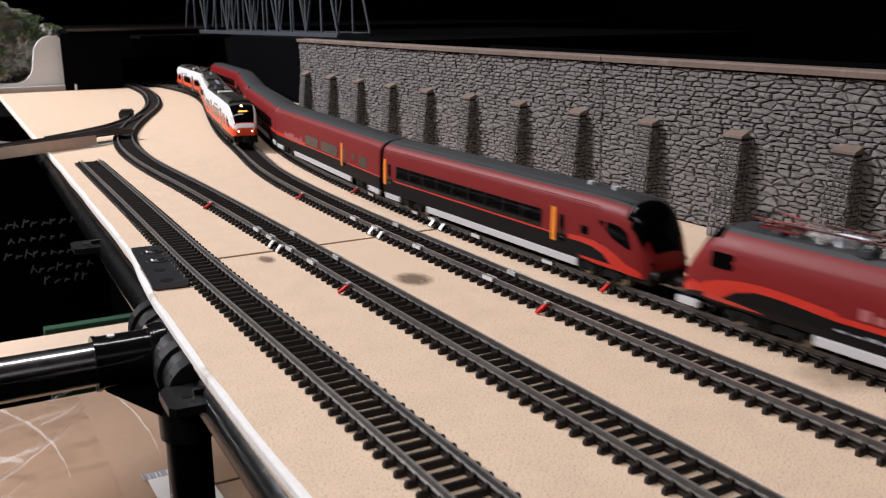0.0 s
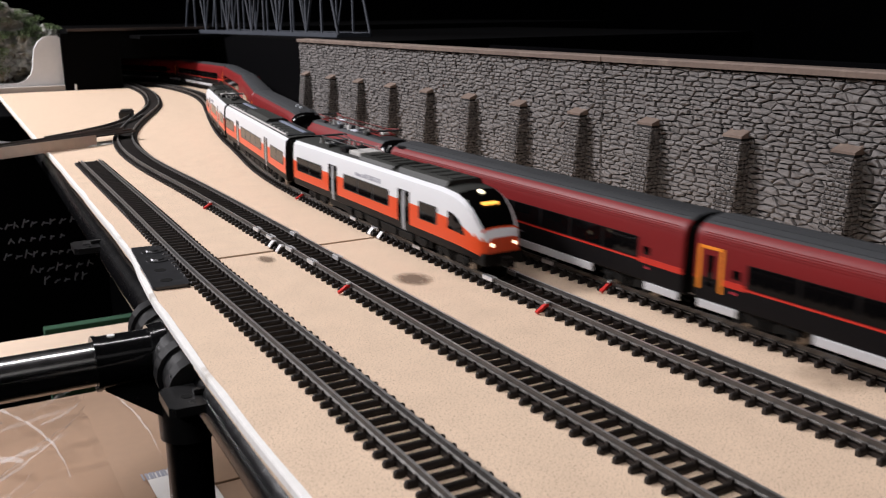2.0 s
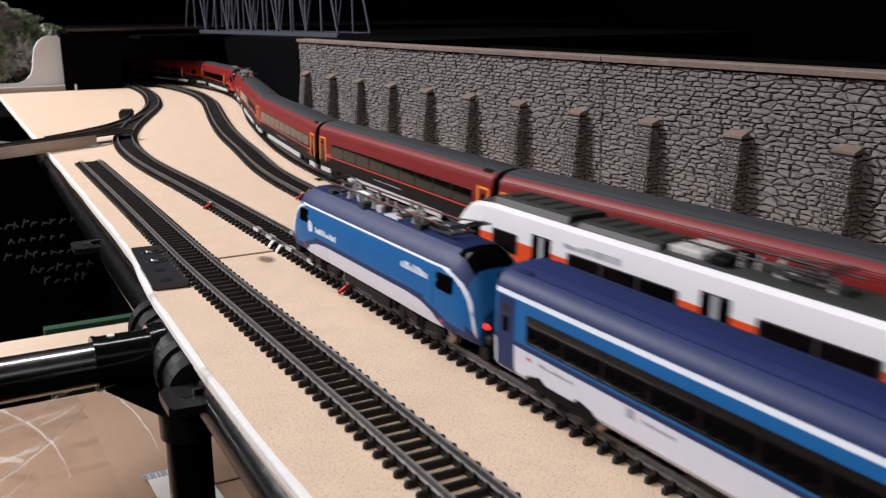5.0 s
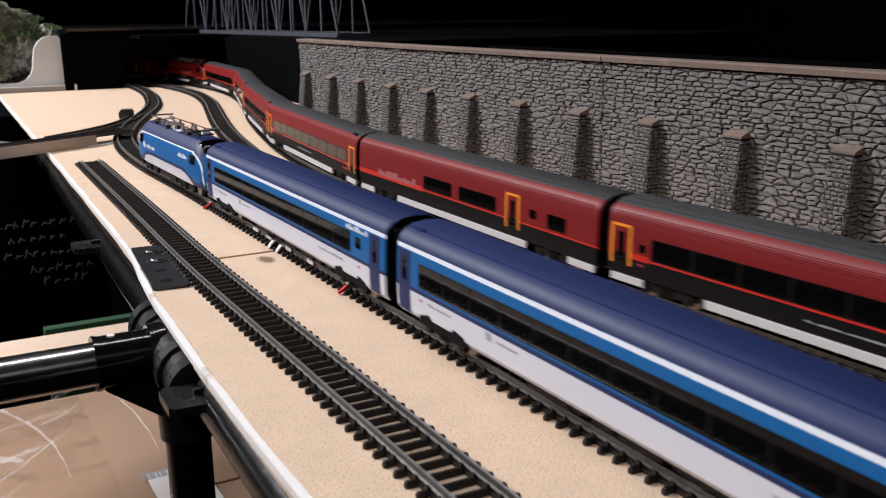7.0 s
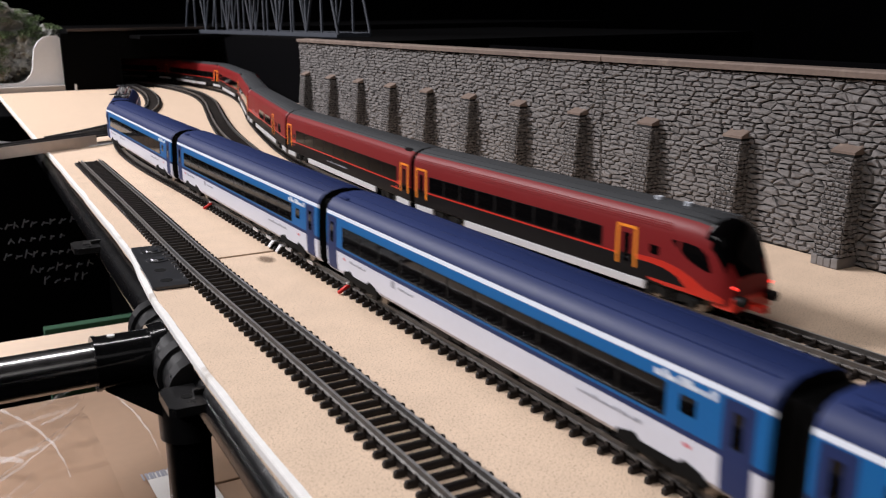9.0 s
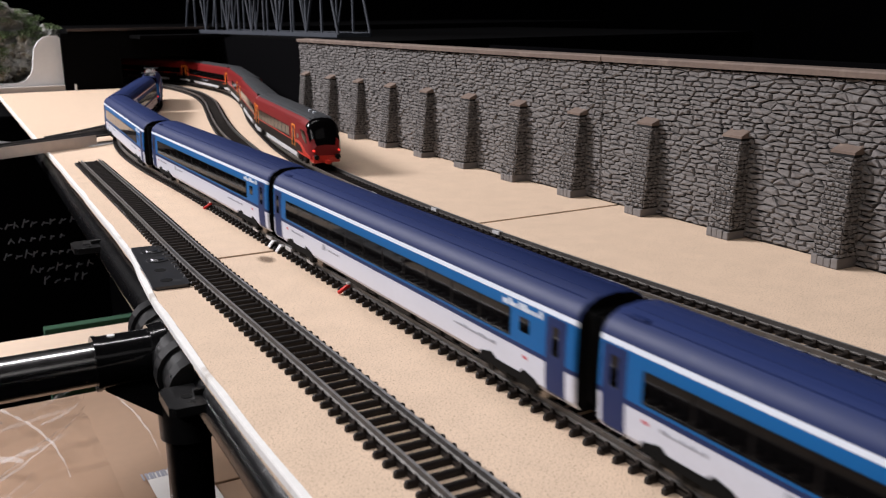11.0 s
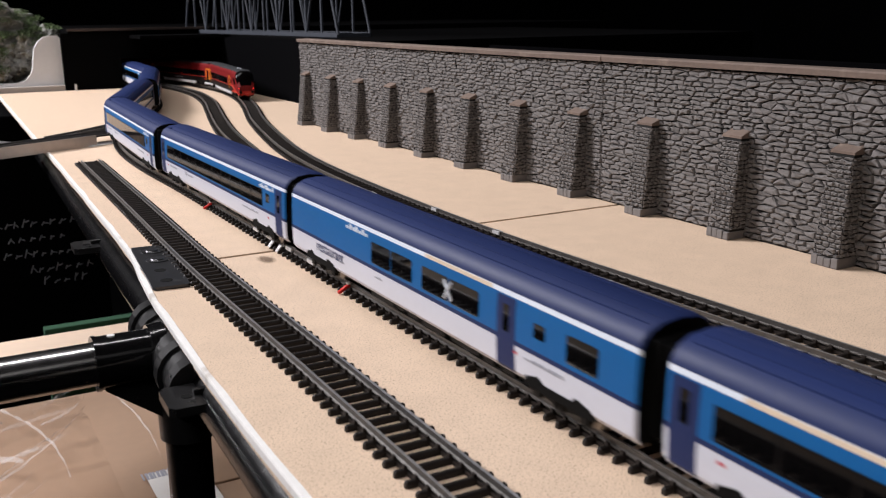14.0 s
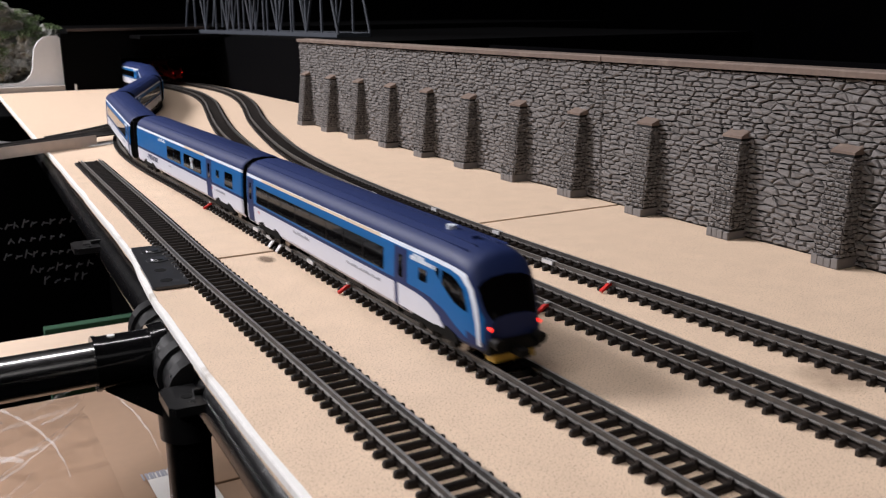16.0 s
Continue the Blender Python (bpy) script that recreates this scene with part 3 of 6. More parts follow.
def patch(half, side, e, outline, proud=0.16, taper=JET_TAPER):
    """A painted field on a car's tapering side. outline: (distance from the nose, lower, upper height) in millimetres, along the car."""
    ds = sorted({o[0] for o in outline} | {t[0] / MM for t in taper if outline[0][0] < t[0] / MM < outline[-1][0]})
    z0s, z1s = [float(np.interp(d, [o[0] for o in outline], [o[1] for o in outline])) for d in ds], [float(np.interp(d, [o[0] for o in outline], [o[2] for o in outline])) for d in ds]
    rows = 7
    def ring(d, z0, z1):
        w = float(np.interp(d * MM, [t[0] for t in taper], [t[1] for t in taper]))
        k = float(np.interp(d * MM, [t[0] for t in taper], [t[2] for t in taper]))
        r = []
        for i in range(rows + 1):
            z = z0 + (z1 - z0) * i / rows
            r.append((side_x(half, 8 + (z - 8) / k) * w, z))
        out = [(side * (x + proud) * MM, -e + d * MM, z * MM) for x, z in r]
        return out + [(side * (x - 0.6) * MM, -e + d * MM, z * MM) for x, z in reversed(r)]
    return loft([ring(d, a, b) for d, a, b in zip(ds, z0s, z1s)])


def lettering(parent, half, y0, y1, z0, z1, seed, material, n=8, proud=0.16):
    """Unreadable writing as plain bars, one part on each side."""
    for side in (-1, 1):
        rng = random.Random(seed)
        bm = bmesh.new()
        y = y0
        while y < y1 - 1e-6:
            w = (y1 - y0) / n * rng.uniform(0.55, 0.9)
            zt = z1 - rng.choice((0, 0, 0.3, 0.45)) * (z1 - z0) * (n > 1)
            xa, xb = side_x(half, z0) + proud, side_x(half, zt) + proud
            q = [(side * xa * MM, y, z0 * MM), (side * xa * MM, min(y + w, y1), z0 * MM), (side * xb * MM, min(y + w, y1), zt * MM), (side * xb * MM, y, zt * MM)]
            qi = [(p[0] - side * 0.0003, p[1], p[2]) for p in q]
            add_loft(bm, [qi, q])
            y += (y1 - y0) / n
        bmesh.ops.recalc_face_normals(bm, faces=bm.faces)
        part("lettering", bm, material, parent)


def bogie(parent, y, base=28.0, frame=14.0, wheel=5.2, side_out=14.2):
    """Side frames, axle boxes and springs, with two wheel sets under them."""
    bm = bmesh.new()
    for sd in (-1, 1):
        x0, x1 = sorted((sd * (side_out - 2) * MM, sd * side_out * MM))
        rings = [[(x, y + a * MM, z * MM) for a, z in ((-base / 2 - 5, 5.0), (-base / 2 - 4, 7.6), (-base / 4, 8.2), (-4, 6.6), (4, 6.6), (base / 4, 8.2), (base / 2 + 4, 7.6), (base / 2 + 5, 5.0), (base / 2 - 4, 4.2), (4, 3.2), (-4, 3.2), (-base / 2 + 4, 4.2))] for x in (x0, x1)]
        add_loft(bm, rings)
        for a in (-base / 2, base / 2):
            add_box(bm, min(x0, x1) - 0.0006, max(x0, x1) + 0.0006, y + (a - 2.4) * MM, y + (a + 2.4) * MM, 2.6 * MM, 6.6 * MM, 0.0004)
        add_tube(bm, (sd * side_out * MM, y - 0.002, 0.003), (sd * side_out * MM, y - 0.002, 0.0095), 0.0012, 8)
        add_tube(bm, (sd * side_out * MM, y + 0.002, 0.003), (sd * side_out * MM, y + 0.002, 0.0095), 0.0012, 8)
    add_box(bm, -0.011, 0.011, y - 0.006, y + 0.006, 0.004, 0.010)
    bmesh.ops.recalc_face_normals(bm, faces=bm.faces)
    b = part("bogie", bm, UNDER, parent)
    for a in (-base / 2, base / 2):
        wb = bmesh.new()
        for sd in (-1, 1):
            add_tube(wb, (sd * 0.0070, y + a * MM, wheel * MM), (sd * 0.0096, y + a * MM, wheel * MM), wheel * MM, 20)
            add_tube(wb, (sd * 0.0066, y + a * MM, wheel * MM), (sd * 0.0072, y + a * MM, wheel * MM), (wheel + 0.7) * MM, 20)
        add_tube(wb, (-0.010, y + a * MM, wheel * MM), (0.010, y + a * MM, wheel * MM), 0.0012, 8)
        part("wheel_set", wb, WHEELMETAL, b)
    return b


def gangway(parent, y, sign, reach=5.5):
    bm = bmesh.new()
    for i in range(3):
        a, b = sorted((y + sign * (-0.4 + i * reach / 3) * MM, y + sign * (i * reach / 3 + reach / 3 - 0.9) * MM))
        add_box(bm, -0.0118, 0.0118, a, b, 0.0095, 0.0415, 0.0008)
    add_box(bm, -0.0105, 0.0105, min(y, y + sign * reach * MM), max(y, y + sign * reach * MM), 0.0105, 0.0405)
    return part("gangway", bm, BLACKGAP, parent)


def underframe(parent, y0, y1, half=12.5, z0=4.5, z1=10.0):
    bm = box(-half * MM, half * MM, y0, y1, z0 * MM, z1 * MM, bevel=0.0005)
    rng = random.Random(int(y1 * 1e5) + 7)
    y = y0 + 0.004
    while y < y1 - 0.03:
        l = rng.uniform(0.008, 0.026)
        add_box(bm, -half * MM - 0.0012, half * MM + 0.0012, y, y + l, (z0 - rng.uniform(0, 1.2)) * MM, (z1 - 1) * MM, 0.0004)
        y += l + rng.uniform(0.002, 0.008)
    return part("underframe", bm, UNDER, parent)


def roof_ribs(parent, half, y0, y1, material, xs=(5.0, 9.6)):
    """Fine lengthwise roof seams."""
    bm = bmesh.new()
    top = [(x, z) for x, z in half if z >= 38]
    for sd in (-1, 1):
        for x in xs:
            z = float(np.interp(x, [p[0] for p in top][::-1], [p[1] for p in top][::-1]))
            add_box(bm, min(sd * x, sd * (x + 0.45)) * MM, max(sd * x, sd * (x + 0.45)) * MM, y0, y1, (z - 0.7) * MM, (z + 0.16) * MM)
    return part("roof_seam", bm, material, parent)


HALF_JET = [(14.4, 6.6), (16.0, 8.8), (16.25, 14.0), (16.3, 18.8), (16.25, 20.6), (16.05, 29.5), (15.6, 36.6), (15.35, 38.5), (14.3, 41.2), (11.8, 43.8), (7.4, 45.9), (0.0, 46.7)]
JET_L, JET_HALF = 0.302, 0.109
# the driving cars end this much before a coach would
BLUE_CUT, RED_CUT = 0.010, 0.0140


def end_stations(L, fore=True, aft=True):
    e = L / 2
    st = []
    if aft:
        st += [(-e, 0.95, 0.985, None), (-e + 0.0012, 1, 1, None)]
    if fore:
        st += [(e - 0.0012, 1, 1, None), (e, 0.95, 0.985, None)]
    return st


def blue_shell(name, label, group, cab=False):
    t = thing(name, label, "train car", group)
    mats = [BLACKGAP, TWHITE, NAVY, BLUE, STRIPE, GLASS]
    segs = [1, 1, 1, 2, 3, 3, 4, 2, 2, 2, 2]
    e = JET_L / 2
    if cab:
        nav = [2, 2, 2, 2, 3, 3, 4, 2, 2, 2, 2]
        dark = [2, 3, 3, 3, 3, 3, 4, 2, 2, 2, 2]
        scr = [2, 3, 3, 3, 3, 3, 4, 2, 2, 2, 2]
        low = [2, 2, 3, 3, 3, 3, 2, 2, 5, 5, 5]
        brow = [2, 2, 3, 3, 3, 3, 2, 2, 2, 2, 2]
        chin = [2, 2, 2, 2, 2, 2, 2, 2, 5, 5, 5]
        names = [chin, low, low, brow, brow, scr, dark, dark, dark]
        st = [(-e + BLUE_CUT + d, w, k, m) for (d, w, k), m in zip(JET_TAPER, names)] + [(-e + 0.056, 1, 1, nav), (-e + 0.0600, 1, 1, None)]
        st += end_stations(JET_L, True, False)
    else:
        st = end_stations(JET_L)
    sharp(part("body", hull(HALF_JET, segs, st), mats, t))
    roof_ribs(t, HALF_JET, -e + (0.03 if cab else 0.004), e - 0.004, NAVY)
    for y in (-JET_HALF + (0.006 if cab else 0), JET_HALF):
        bogie(t, y)
        for sd in (-1, 1):
            part("bogie_opening", arch(HALF_JET, sd, y), BLACKGAP, t)
    underframe(t, -JET_HALF + 0.026, JET_HALF - 0.026)
    gangway(t, e, 1)
    if not cab:
        gangway(t, -e, -1)
    return t


def arch(half, sd, y):
    """The stepped dark opening in the skirt before a bogie."""
    bm = bmesh.new()
    pts = [(-21, 6.2), (-19, 9.6), (-11, 11.4), (-8, 9.4), (8, 9.4), (11, 11.4), (19, 9.6), (21, 6.2)]
    rings = []
    for pr in (-0.8, 0.14):
        rings.append([(sd * (side_x(half, max(z, 8.8)) + pr) * MM, y + a * MM, z * MM) for a, z in pts])
    add_loft(bm, rings)
    bmesh.ops.recalc_face_normals(bm, faces=bm.faces)
    return bm


def door(t, half, sd, yc, w, z0, z1, material, glass=(22.5, 33.0)):
    d = part("door", panel(half, sd, yc - w / 2 * MM, yc + w / 2 * MM, z0, z1, 0.1, 0.5), material, t)
    if glass:
        part("door_window", panel(half, sd, yc - w * 0.17 * MM, yc + w * 0.17 * MM, glass[0], glass[1], 0.2, 0.5), GLASS, d)
    return d


POSTS = mat("window_post_dark_grey", (0.0055, 0.0045, 0.0045), 0.5, spec=0.12, var=0.06, scale=200)


def windows(t, half, y0, y1, n, z0, z1, gap=1.2, material=None):
    w = (y1 - y0) / n
    for sd in (-1, 1):
        if n > 2:
            part("window_band", panel(half, sd, y0, y1, z0 - 0.4, z1 + 0.3, 0.2, 0.6), POSTS, t)
        for i in range(n):
            part("window", panel(half, sd, y0 + i * w + gap / 2 * MM, y0 + (i + 1) * w - gap / 2 * MM, z0, z1, 0.28, 1.0), material or GLASS, t)


def blue_coach():
    t = blue_shell("blue_coach", "blue and light grey model passenger coach with navy roof", "cars of the blue train")
    e = JET_L / 2
    windows(t, HALF_JET, -e + 0.040, e - 0.022, 11, 22.2, 32.2)
    for sd in (-1, 1):
        door(t, HALF_JET, sd, -e + 0.0115, 11.5, 7.4, 36.0, NAVY)
        door(t, HALF_JET, sd, e - 0.0085, 11.5, 7.4, 36.0, NAVY)
        part("small_window", panel(HALF_JET, sd, -e + 0.0275, -e + 0.034, 25.5, 31.0, 0.12, 0.6), GLASS, t)
    lettering(t, HALF_JET, -e + 0.020, -e + 0.046, 33.4, 36.0, 1, LETTER, 8)
    lettering(t, HALF_JET, -e + 0.050, -e + 0.082, 15.0, 16.4, 2, SIDELETTER, 12)
    lettering(t, HALF_JET, e - 0.050, e - 0.030, 15.6, 16.9, 3, SIDELETTER, 9)
    lettering(t, HALF_JET, e - 0.082, e - 0.076, 15.0, 18.2, 4, SIDELETTER, 1)
    lettering(t, HALF_JET, e - 0.100, e - 0.085, 15.6, 16.8, 4, SIDELETTER, 7)
    part("red_marking", _spot(HALF_JET, (-e + 0.030, e - 0.024), 16.2), REDDOT, t)
    part("roof_vent", box(-0.0105, -0.0055, e - 0.016, e - 0.008, 0.0445, 0.0456, bevel=0.0002), NAVY, t)
    return t


def _spot(half, ys, z):
    bm = bmesh.new()
    for sd in (-1,):
        for y in ys:
            x = sd * (side_x(half, z) + 0.1) * MM
            add_box(bm, min(x, x - sd * 0.0003), max(x, x - sd * 0.0003), y - 0.0012, y + 0.0012, (z - 0.6) * MM, (z + 0.6) * MM)
    return bm


def words(parent, text, half, side, y0, z0, size, material):
    """Readable writing on a car's side."""
    cu = bpy.data.curves.new("lettering", "FONT")
    cu.body, cu.size, cu.extrude = text, size, 0.00005
    cu.materials.append(material)
    ob = new("lettering", cu)
    ob.parent = parent
    x = side * (side_x(half, z0 + 2) + 0.2) * MM
    if side < 0:
        ob.matrix_basis = Matrix.Translation((x, y0, z0 * MM)) @ Matrix(((0, 0, -1, 0), (-1, 0, 0, 0), (0, 1, 0, 0), (0, 0, 0, 1)))
    else:
        ob.matrix_basis = Matrix.Translation((x, y0, z0 * MM)) @ Matrix(((0, 0, 1, 0), (1, 0, 0, 0), (0, 1, 0, 0), (0, 0, 0, 1)))
    return ob


def restaurant_coach():
    t = blue_shell("blue_restaurant_coach", "blue and light grey model dining coach with few windows", "cars of the blue train")
    e = JET_L / 2
    for a, b in ((-0.0005, 0.0425), (-0.0575, -0.009)):
        windows(t, HALF_JET, a, b, 2, 22.2, 32.4)
    for sd in (-1, 1):
        door(t, HALF_JET, sd, -0.0765, 12.5, 7.4, 36.0, NAVY)
        part("small_window", panel(HALF_JET, sd, -0.1015, -0.0945, 25.5, 31.0, 0.12, 0.6), GLASS, t)
        part("window", panel(HALF_JET, sd, -0.1315, -0.114, 22.2, 32.4, 0.12, 1.0), GLASS, t)
        part("cream_stripe", panel(HALF_JET, sd, -0.066, -0.012, 36.7, 38.3, 0.1, 0.0), CREAM, t)
    words(t, "restaurant", HALF_JET, -1, 0.1125, 13.4, 0.0088, DARKLETTER)
    words(t, "restaurant", HALF_JET, 1, 0.0710, 13.4, 0.0088, DARKLETTER)
    lettering(t, HALF_JET, 0.047, 0.073, 33.4, 36.0, 11, LETTER, 7)
    lettering(t, HALF_JET, e - 0.120, e - 0.112, 15.4, 16.8, 12, SIDELETTER, 4)
    lettering(t, HALF_JET, -e + 0.038, -e + 0.062, 15.4, 16.8, 13, SIDELETTER, 9)
    part("red_marking", _spot(HALF_JET, (-e + 0.068,), 16.2), REDDOT, t)
    bm = bmesh.new()
    for sd in (-1, 1):
        x = sd * (side_x(HALF_JET, 27) + 0.3) * MM
        for a in (-1, 1):
            add_tube(bm, (x, -0.033 - a * 0.0028, 0.0235), (x, -0.033 + a * 0.0028, 0.0312), 0.0008, 6)
    part("emblem", bm, LETTER, t)
    return t


def blue_cab():
    t = blue_shell("blue_driving_car", "blue model driving car with sloped black windscreen and red tail lights", "cars of the blue train", cab=True)
    e = JET_L / 2
    n = e - BLUE_CUT
    def drawn(*outline):
        return [(d * (81 - BLUE_CUT / MM) / 81 if d > 24 else d, lo, hi) for d, lo, hi in outline]
    windows(t, HALF_JET, -e + 0.096, e - 0.020, 8, 22.2, 32.2)
    for sd in (-1, 1):
        door(t, HALF_JET, sd, e - 0.0085, 11.5, 7.4, 36.0, NAVY)
        door(t, HALF_JET, sd, -e + 0.0785, 12.5, 7.4, 36.0, NAVY)
        part("small_window", panel(HALF_JET, sd, -e + 0.0535, -e + 0.061, 25.5, 31.0, 0.12, 0.6), GLASS, t)
        part("cab_window", patch(HALF_JET, sd, n, drawn((11, 21.5, 23.0), (14, 21.8, 30.0), (20, 23.0, 33.2), (28, 25.2, 34.2), (35, 28.6, 34.4)), 0.14), GLASS, t)
        part("quarter_window", patch(HALF_JET, sd, n, drawn((37.5, 29.6, 34.4), (42, 33.2, 34.4)), 0.14), GLASS, t)
        part("cream_stripe", panel(HALF_JET, sd, -e + 0.100, e - 0.030, 36.7, 38.3, 0.1, 0.0), CREAM, t)
        part("side_stripe", patch(HALF_JET, sd, n, drawn((10, 9.0, 9.6), (20, 9.0, 13.5), (32, 9.0, 17.5), (46, 9.0, 20.2), (62, 9.0, 21.0), (81, 18.6, 21.0)), 0.12), NAVY, t, "navy wedge")
        part("grey_field", patch(HALF_JET, sd, n, drawn((33, 9.4, 9.8), (38, 8.9, 14.0), (48, 8.9, 17.6), (60, 8.9, 18.9), (81, 8.9, 19.2)), 0.2), TWHITE, t, "light grey leaf shaped field")
        part("pillar_stripe", patch(HALF_JET, sd, n, drawn((2.6, 9, 9.4), (3.2, 9, 18), (4.4, 9.2, 23.5), (5.4, 18, 26.5), (7.5, 25, 31.5), (10.5, 31, 34.6), (16, 34.8, 36.8), (24, 36.4, 38.0)), 0.14), STRIPE, t, "pale pillar stripe")
        part("tail_light", tube((sd * 0.0112, -n + 0.0012, 0.0172), (sd * 0.0116, -n - 0.0014, 0.0168), 0.0008, 12), TAILRED, t, "glowing red tail light")
        part("buffer", tube((sd * 0.0098, -n + 0.002, 0.0112), (sd * 0.0098, -n - 0.0058, 0.0112), 0.0022, 12, 0.0024), UNDER, t)
    lettering(t, HALF_JET, -e + 0.046, -e + 0.070, 33.0, 36.0, 21, LETTER, 7)
    lettering(t, HALF_JET, -e + 0.100, -e + 0.140, 15.0, 16.4, 22, SIDELETTER, 12)
    lettering(t, HALF_JET, e - 0.110, e - 0.085, 15.4, 17.2, 23, SIDELETTER, 8)
    part("red_marking", _spot(HALF_JET, (-e + 0.072, e - 0.024), 16.2), REDDOT, t)
    part("snow_plough", box(-0.010, 0.010, -n - 0.001, -n + 0.006, 0.0022, 0.0075, bevel=0.0008), mat("yellow_edge", (0.45, 0.28, 0.03), 0.5), t, "yellow edged plough")
    nose_skirt(t, -n, UNDER)
    part("roof_aerial", tube((0, -e + 0.060, 0.0462), (0, -e + 0.060, 0.0482), 0.0022, 12), LETTER, t)
    part("roof_aerial", tube((0, -e + 0.040, 0.0462), (0, -e + 0.040, 0.0476), 0.0018, 12), NAVY, t)
    return t


def nose_skirt(t, y, material):
    bm = box(-0.0125, 0.0125, y - 0.0015, y + 0.012, 0.0055, 0.0125, bevel=0.0012)
    add_box(bm, -0.0022, 0.0022, y - 0.009, y, 0.0055, 0.0085, 0.0004)
    return part("front_skirt", bm, material, t)


# red coaches: graphite lower body and window band under a ruby red upper body
RED_L = 0.2985
HALF_RED = [(14.4, 8.2), (15.9, 9.4), (16.2, 14.0), (16.3, 18.6), (16.25, 19.5), (16.05, 29.5), (15.75, 34.8), (15.35, 38.5), (14.3, 41.2), (11.8, 43.8), (7.4, 45.9), (0.0, 46.7)]


def red_shell(name, label, group, cab=False):
    t = thing(name, label, "train car", group)
    mats = [BLACKGAP, RED, BRIGHTRED, GRAPHITE, ROOFGREY, GLASS]
    segs = [3, 3, 3, 2, 1, 1, 1, 1, 1, 4, 4]
    e = RED_L / 2
    if cab:
        side = [3, 3, 1, 1, 1, 1, 1, 1, 1, 4, 4]
        swoop = [3, 2, 1, 1, 1, 1, 1, 1, 1, 4, 4]
        front = [2, 2, 1, 1, 1, 1, 1, 5, 5, 5, 5]
        low = [2, 2, 1, 1, 1, 1, 5, 5, 5, 5, 5]
        tip = [3, 1, 1, 1, 1, 1, 1, 1, 1, 5, 5]
        names = [tip, tip, low, low, low, front, swoop, swoop, side]
        st = [(-e + RED_CUT + d, w, k, m) for (d, w, k), m in zip(JET_TAPER, names)] + [(-e + 0.062, 1, 1, None)]
        st += end_stations(RED_L, True, False)
    else:
        st = end_stations(RED_L)
    sharp(part("body", hull(HALF_RED, segs, st), mats, t))
    roof_ribs(t, HALF_RED, -e + (0.03 if cab else 0.004), e - 0.004, ROOFGREY)
    for y in (-JET_HALF + (0.010 if cab else 0), JET_HALF):
        bogie(t, y)
    underframe(t, -JET_HALF + 0.036, JET_HALF - 0.026, 13.0, 5.0, 9.5)
    ribs = bmesh.new()
    for sd in (-1, 1):
        for z in (37.4, 38.5, 39.5, 40.4):
            x = float(np.interp(z, [q[1] for q in HALF_RED], [q[0] for q in HALF_RED]))
            add_box(ribs, min(sd * (x - 0.5), sd * (x + 0.11)) * MM, max(sd * (x - 0.5), sd * (x + 0.11)) * MM, -e + (0.050 if cab else 0.004), e - 0.004, (z - 0.2) * MM, (z + 0.2) * MM)
    part("roof_edge_rib", ribs, RED, t, "fine ribs pressed into the roof edge")
    for sd in (-1, 1):
        part("side_sill", box(min(sd * 0.0145, sd * 0.0163), max(sd * 0.0145, sd * 0.0163), -0.083, 0.083, 0.0046, 0.0088, bevel=0.0005), SILL, t, "light grey sill panel")
        for y in ((e - 0.026, e - 0.003),) + (() if cab else ((-e + 0.003, -e + 0.026),)):
            part("end_sill", box(min(sd * 0.0145, sd * 0.0161), max(sd * 0.0145, sd * 0.0161), y[0], y[1], 0.0048, 0.0086, bevel=0.0004), SILL, t)
    gangway(t, e, 1)
    if not cab:
        gangway(t, -e, -1)
    return t


def red_door(t, sd, yc, frame=True):
    d = door(t, HALF_RED, sd, yc, 11.5, 9.6, 20.0, GRAPHITE, None)
    part("door_window", panel(HALF_RED, sd, yc - 0.0022, yc + 0.0022, 16.0, 30.5, 0.2, 0.6), GLASS, d)
    w = 7.4 * MM
    if frame:
        for a, b, z0, z1 in ((yc - w, yc - w + 0.0017, 14.0, 34.4), (yc + w - 0.0017, yc + w, 14.0, 34.4), (yc - w, yc + w, 33.2, 34.6)):
            part("door_frame", panel(HALF_RED, sd, a, b, z0, z1, 0.24, 0.0), ORANGE, d, "orange door frame")
    else:
        part("door_frame", panel(HALF_RED, sd, yc + 0.0057, yc + 0.0093, 15.0, 33.6, 0.3, 0.0), ORANGE, d, "orange door edge")


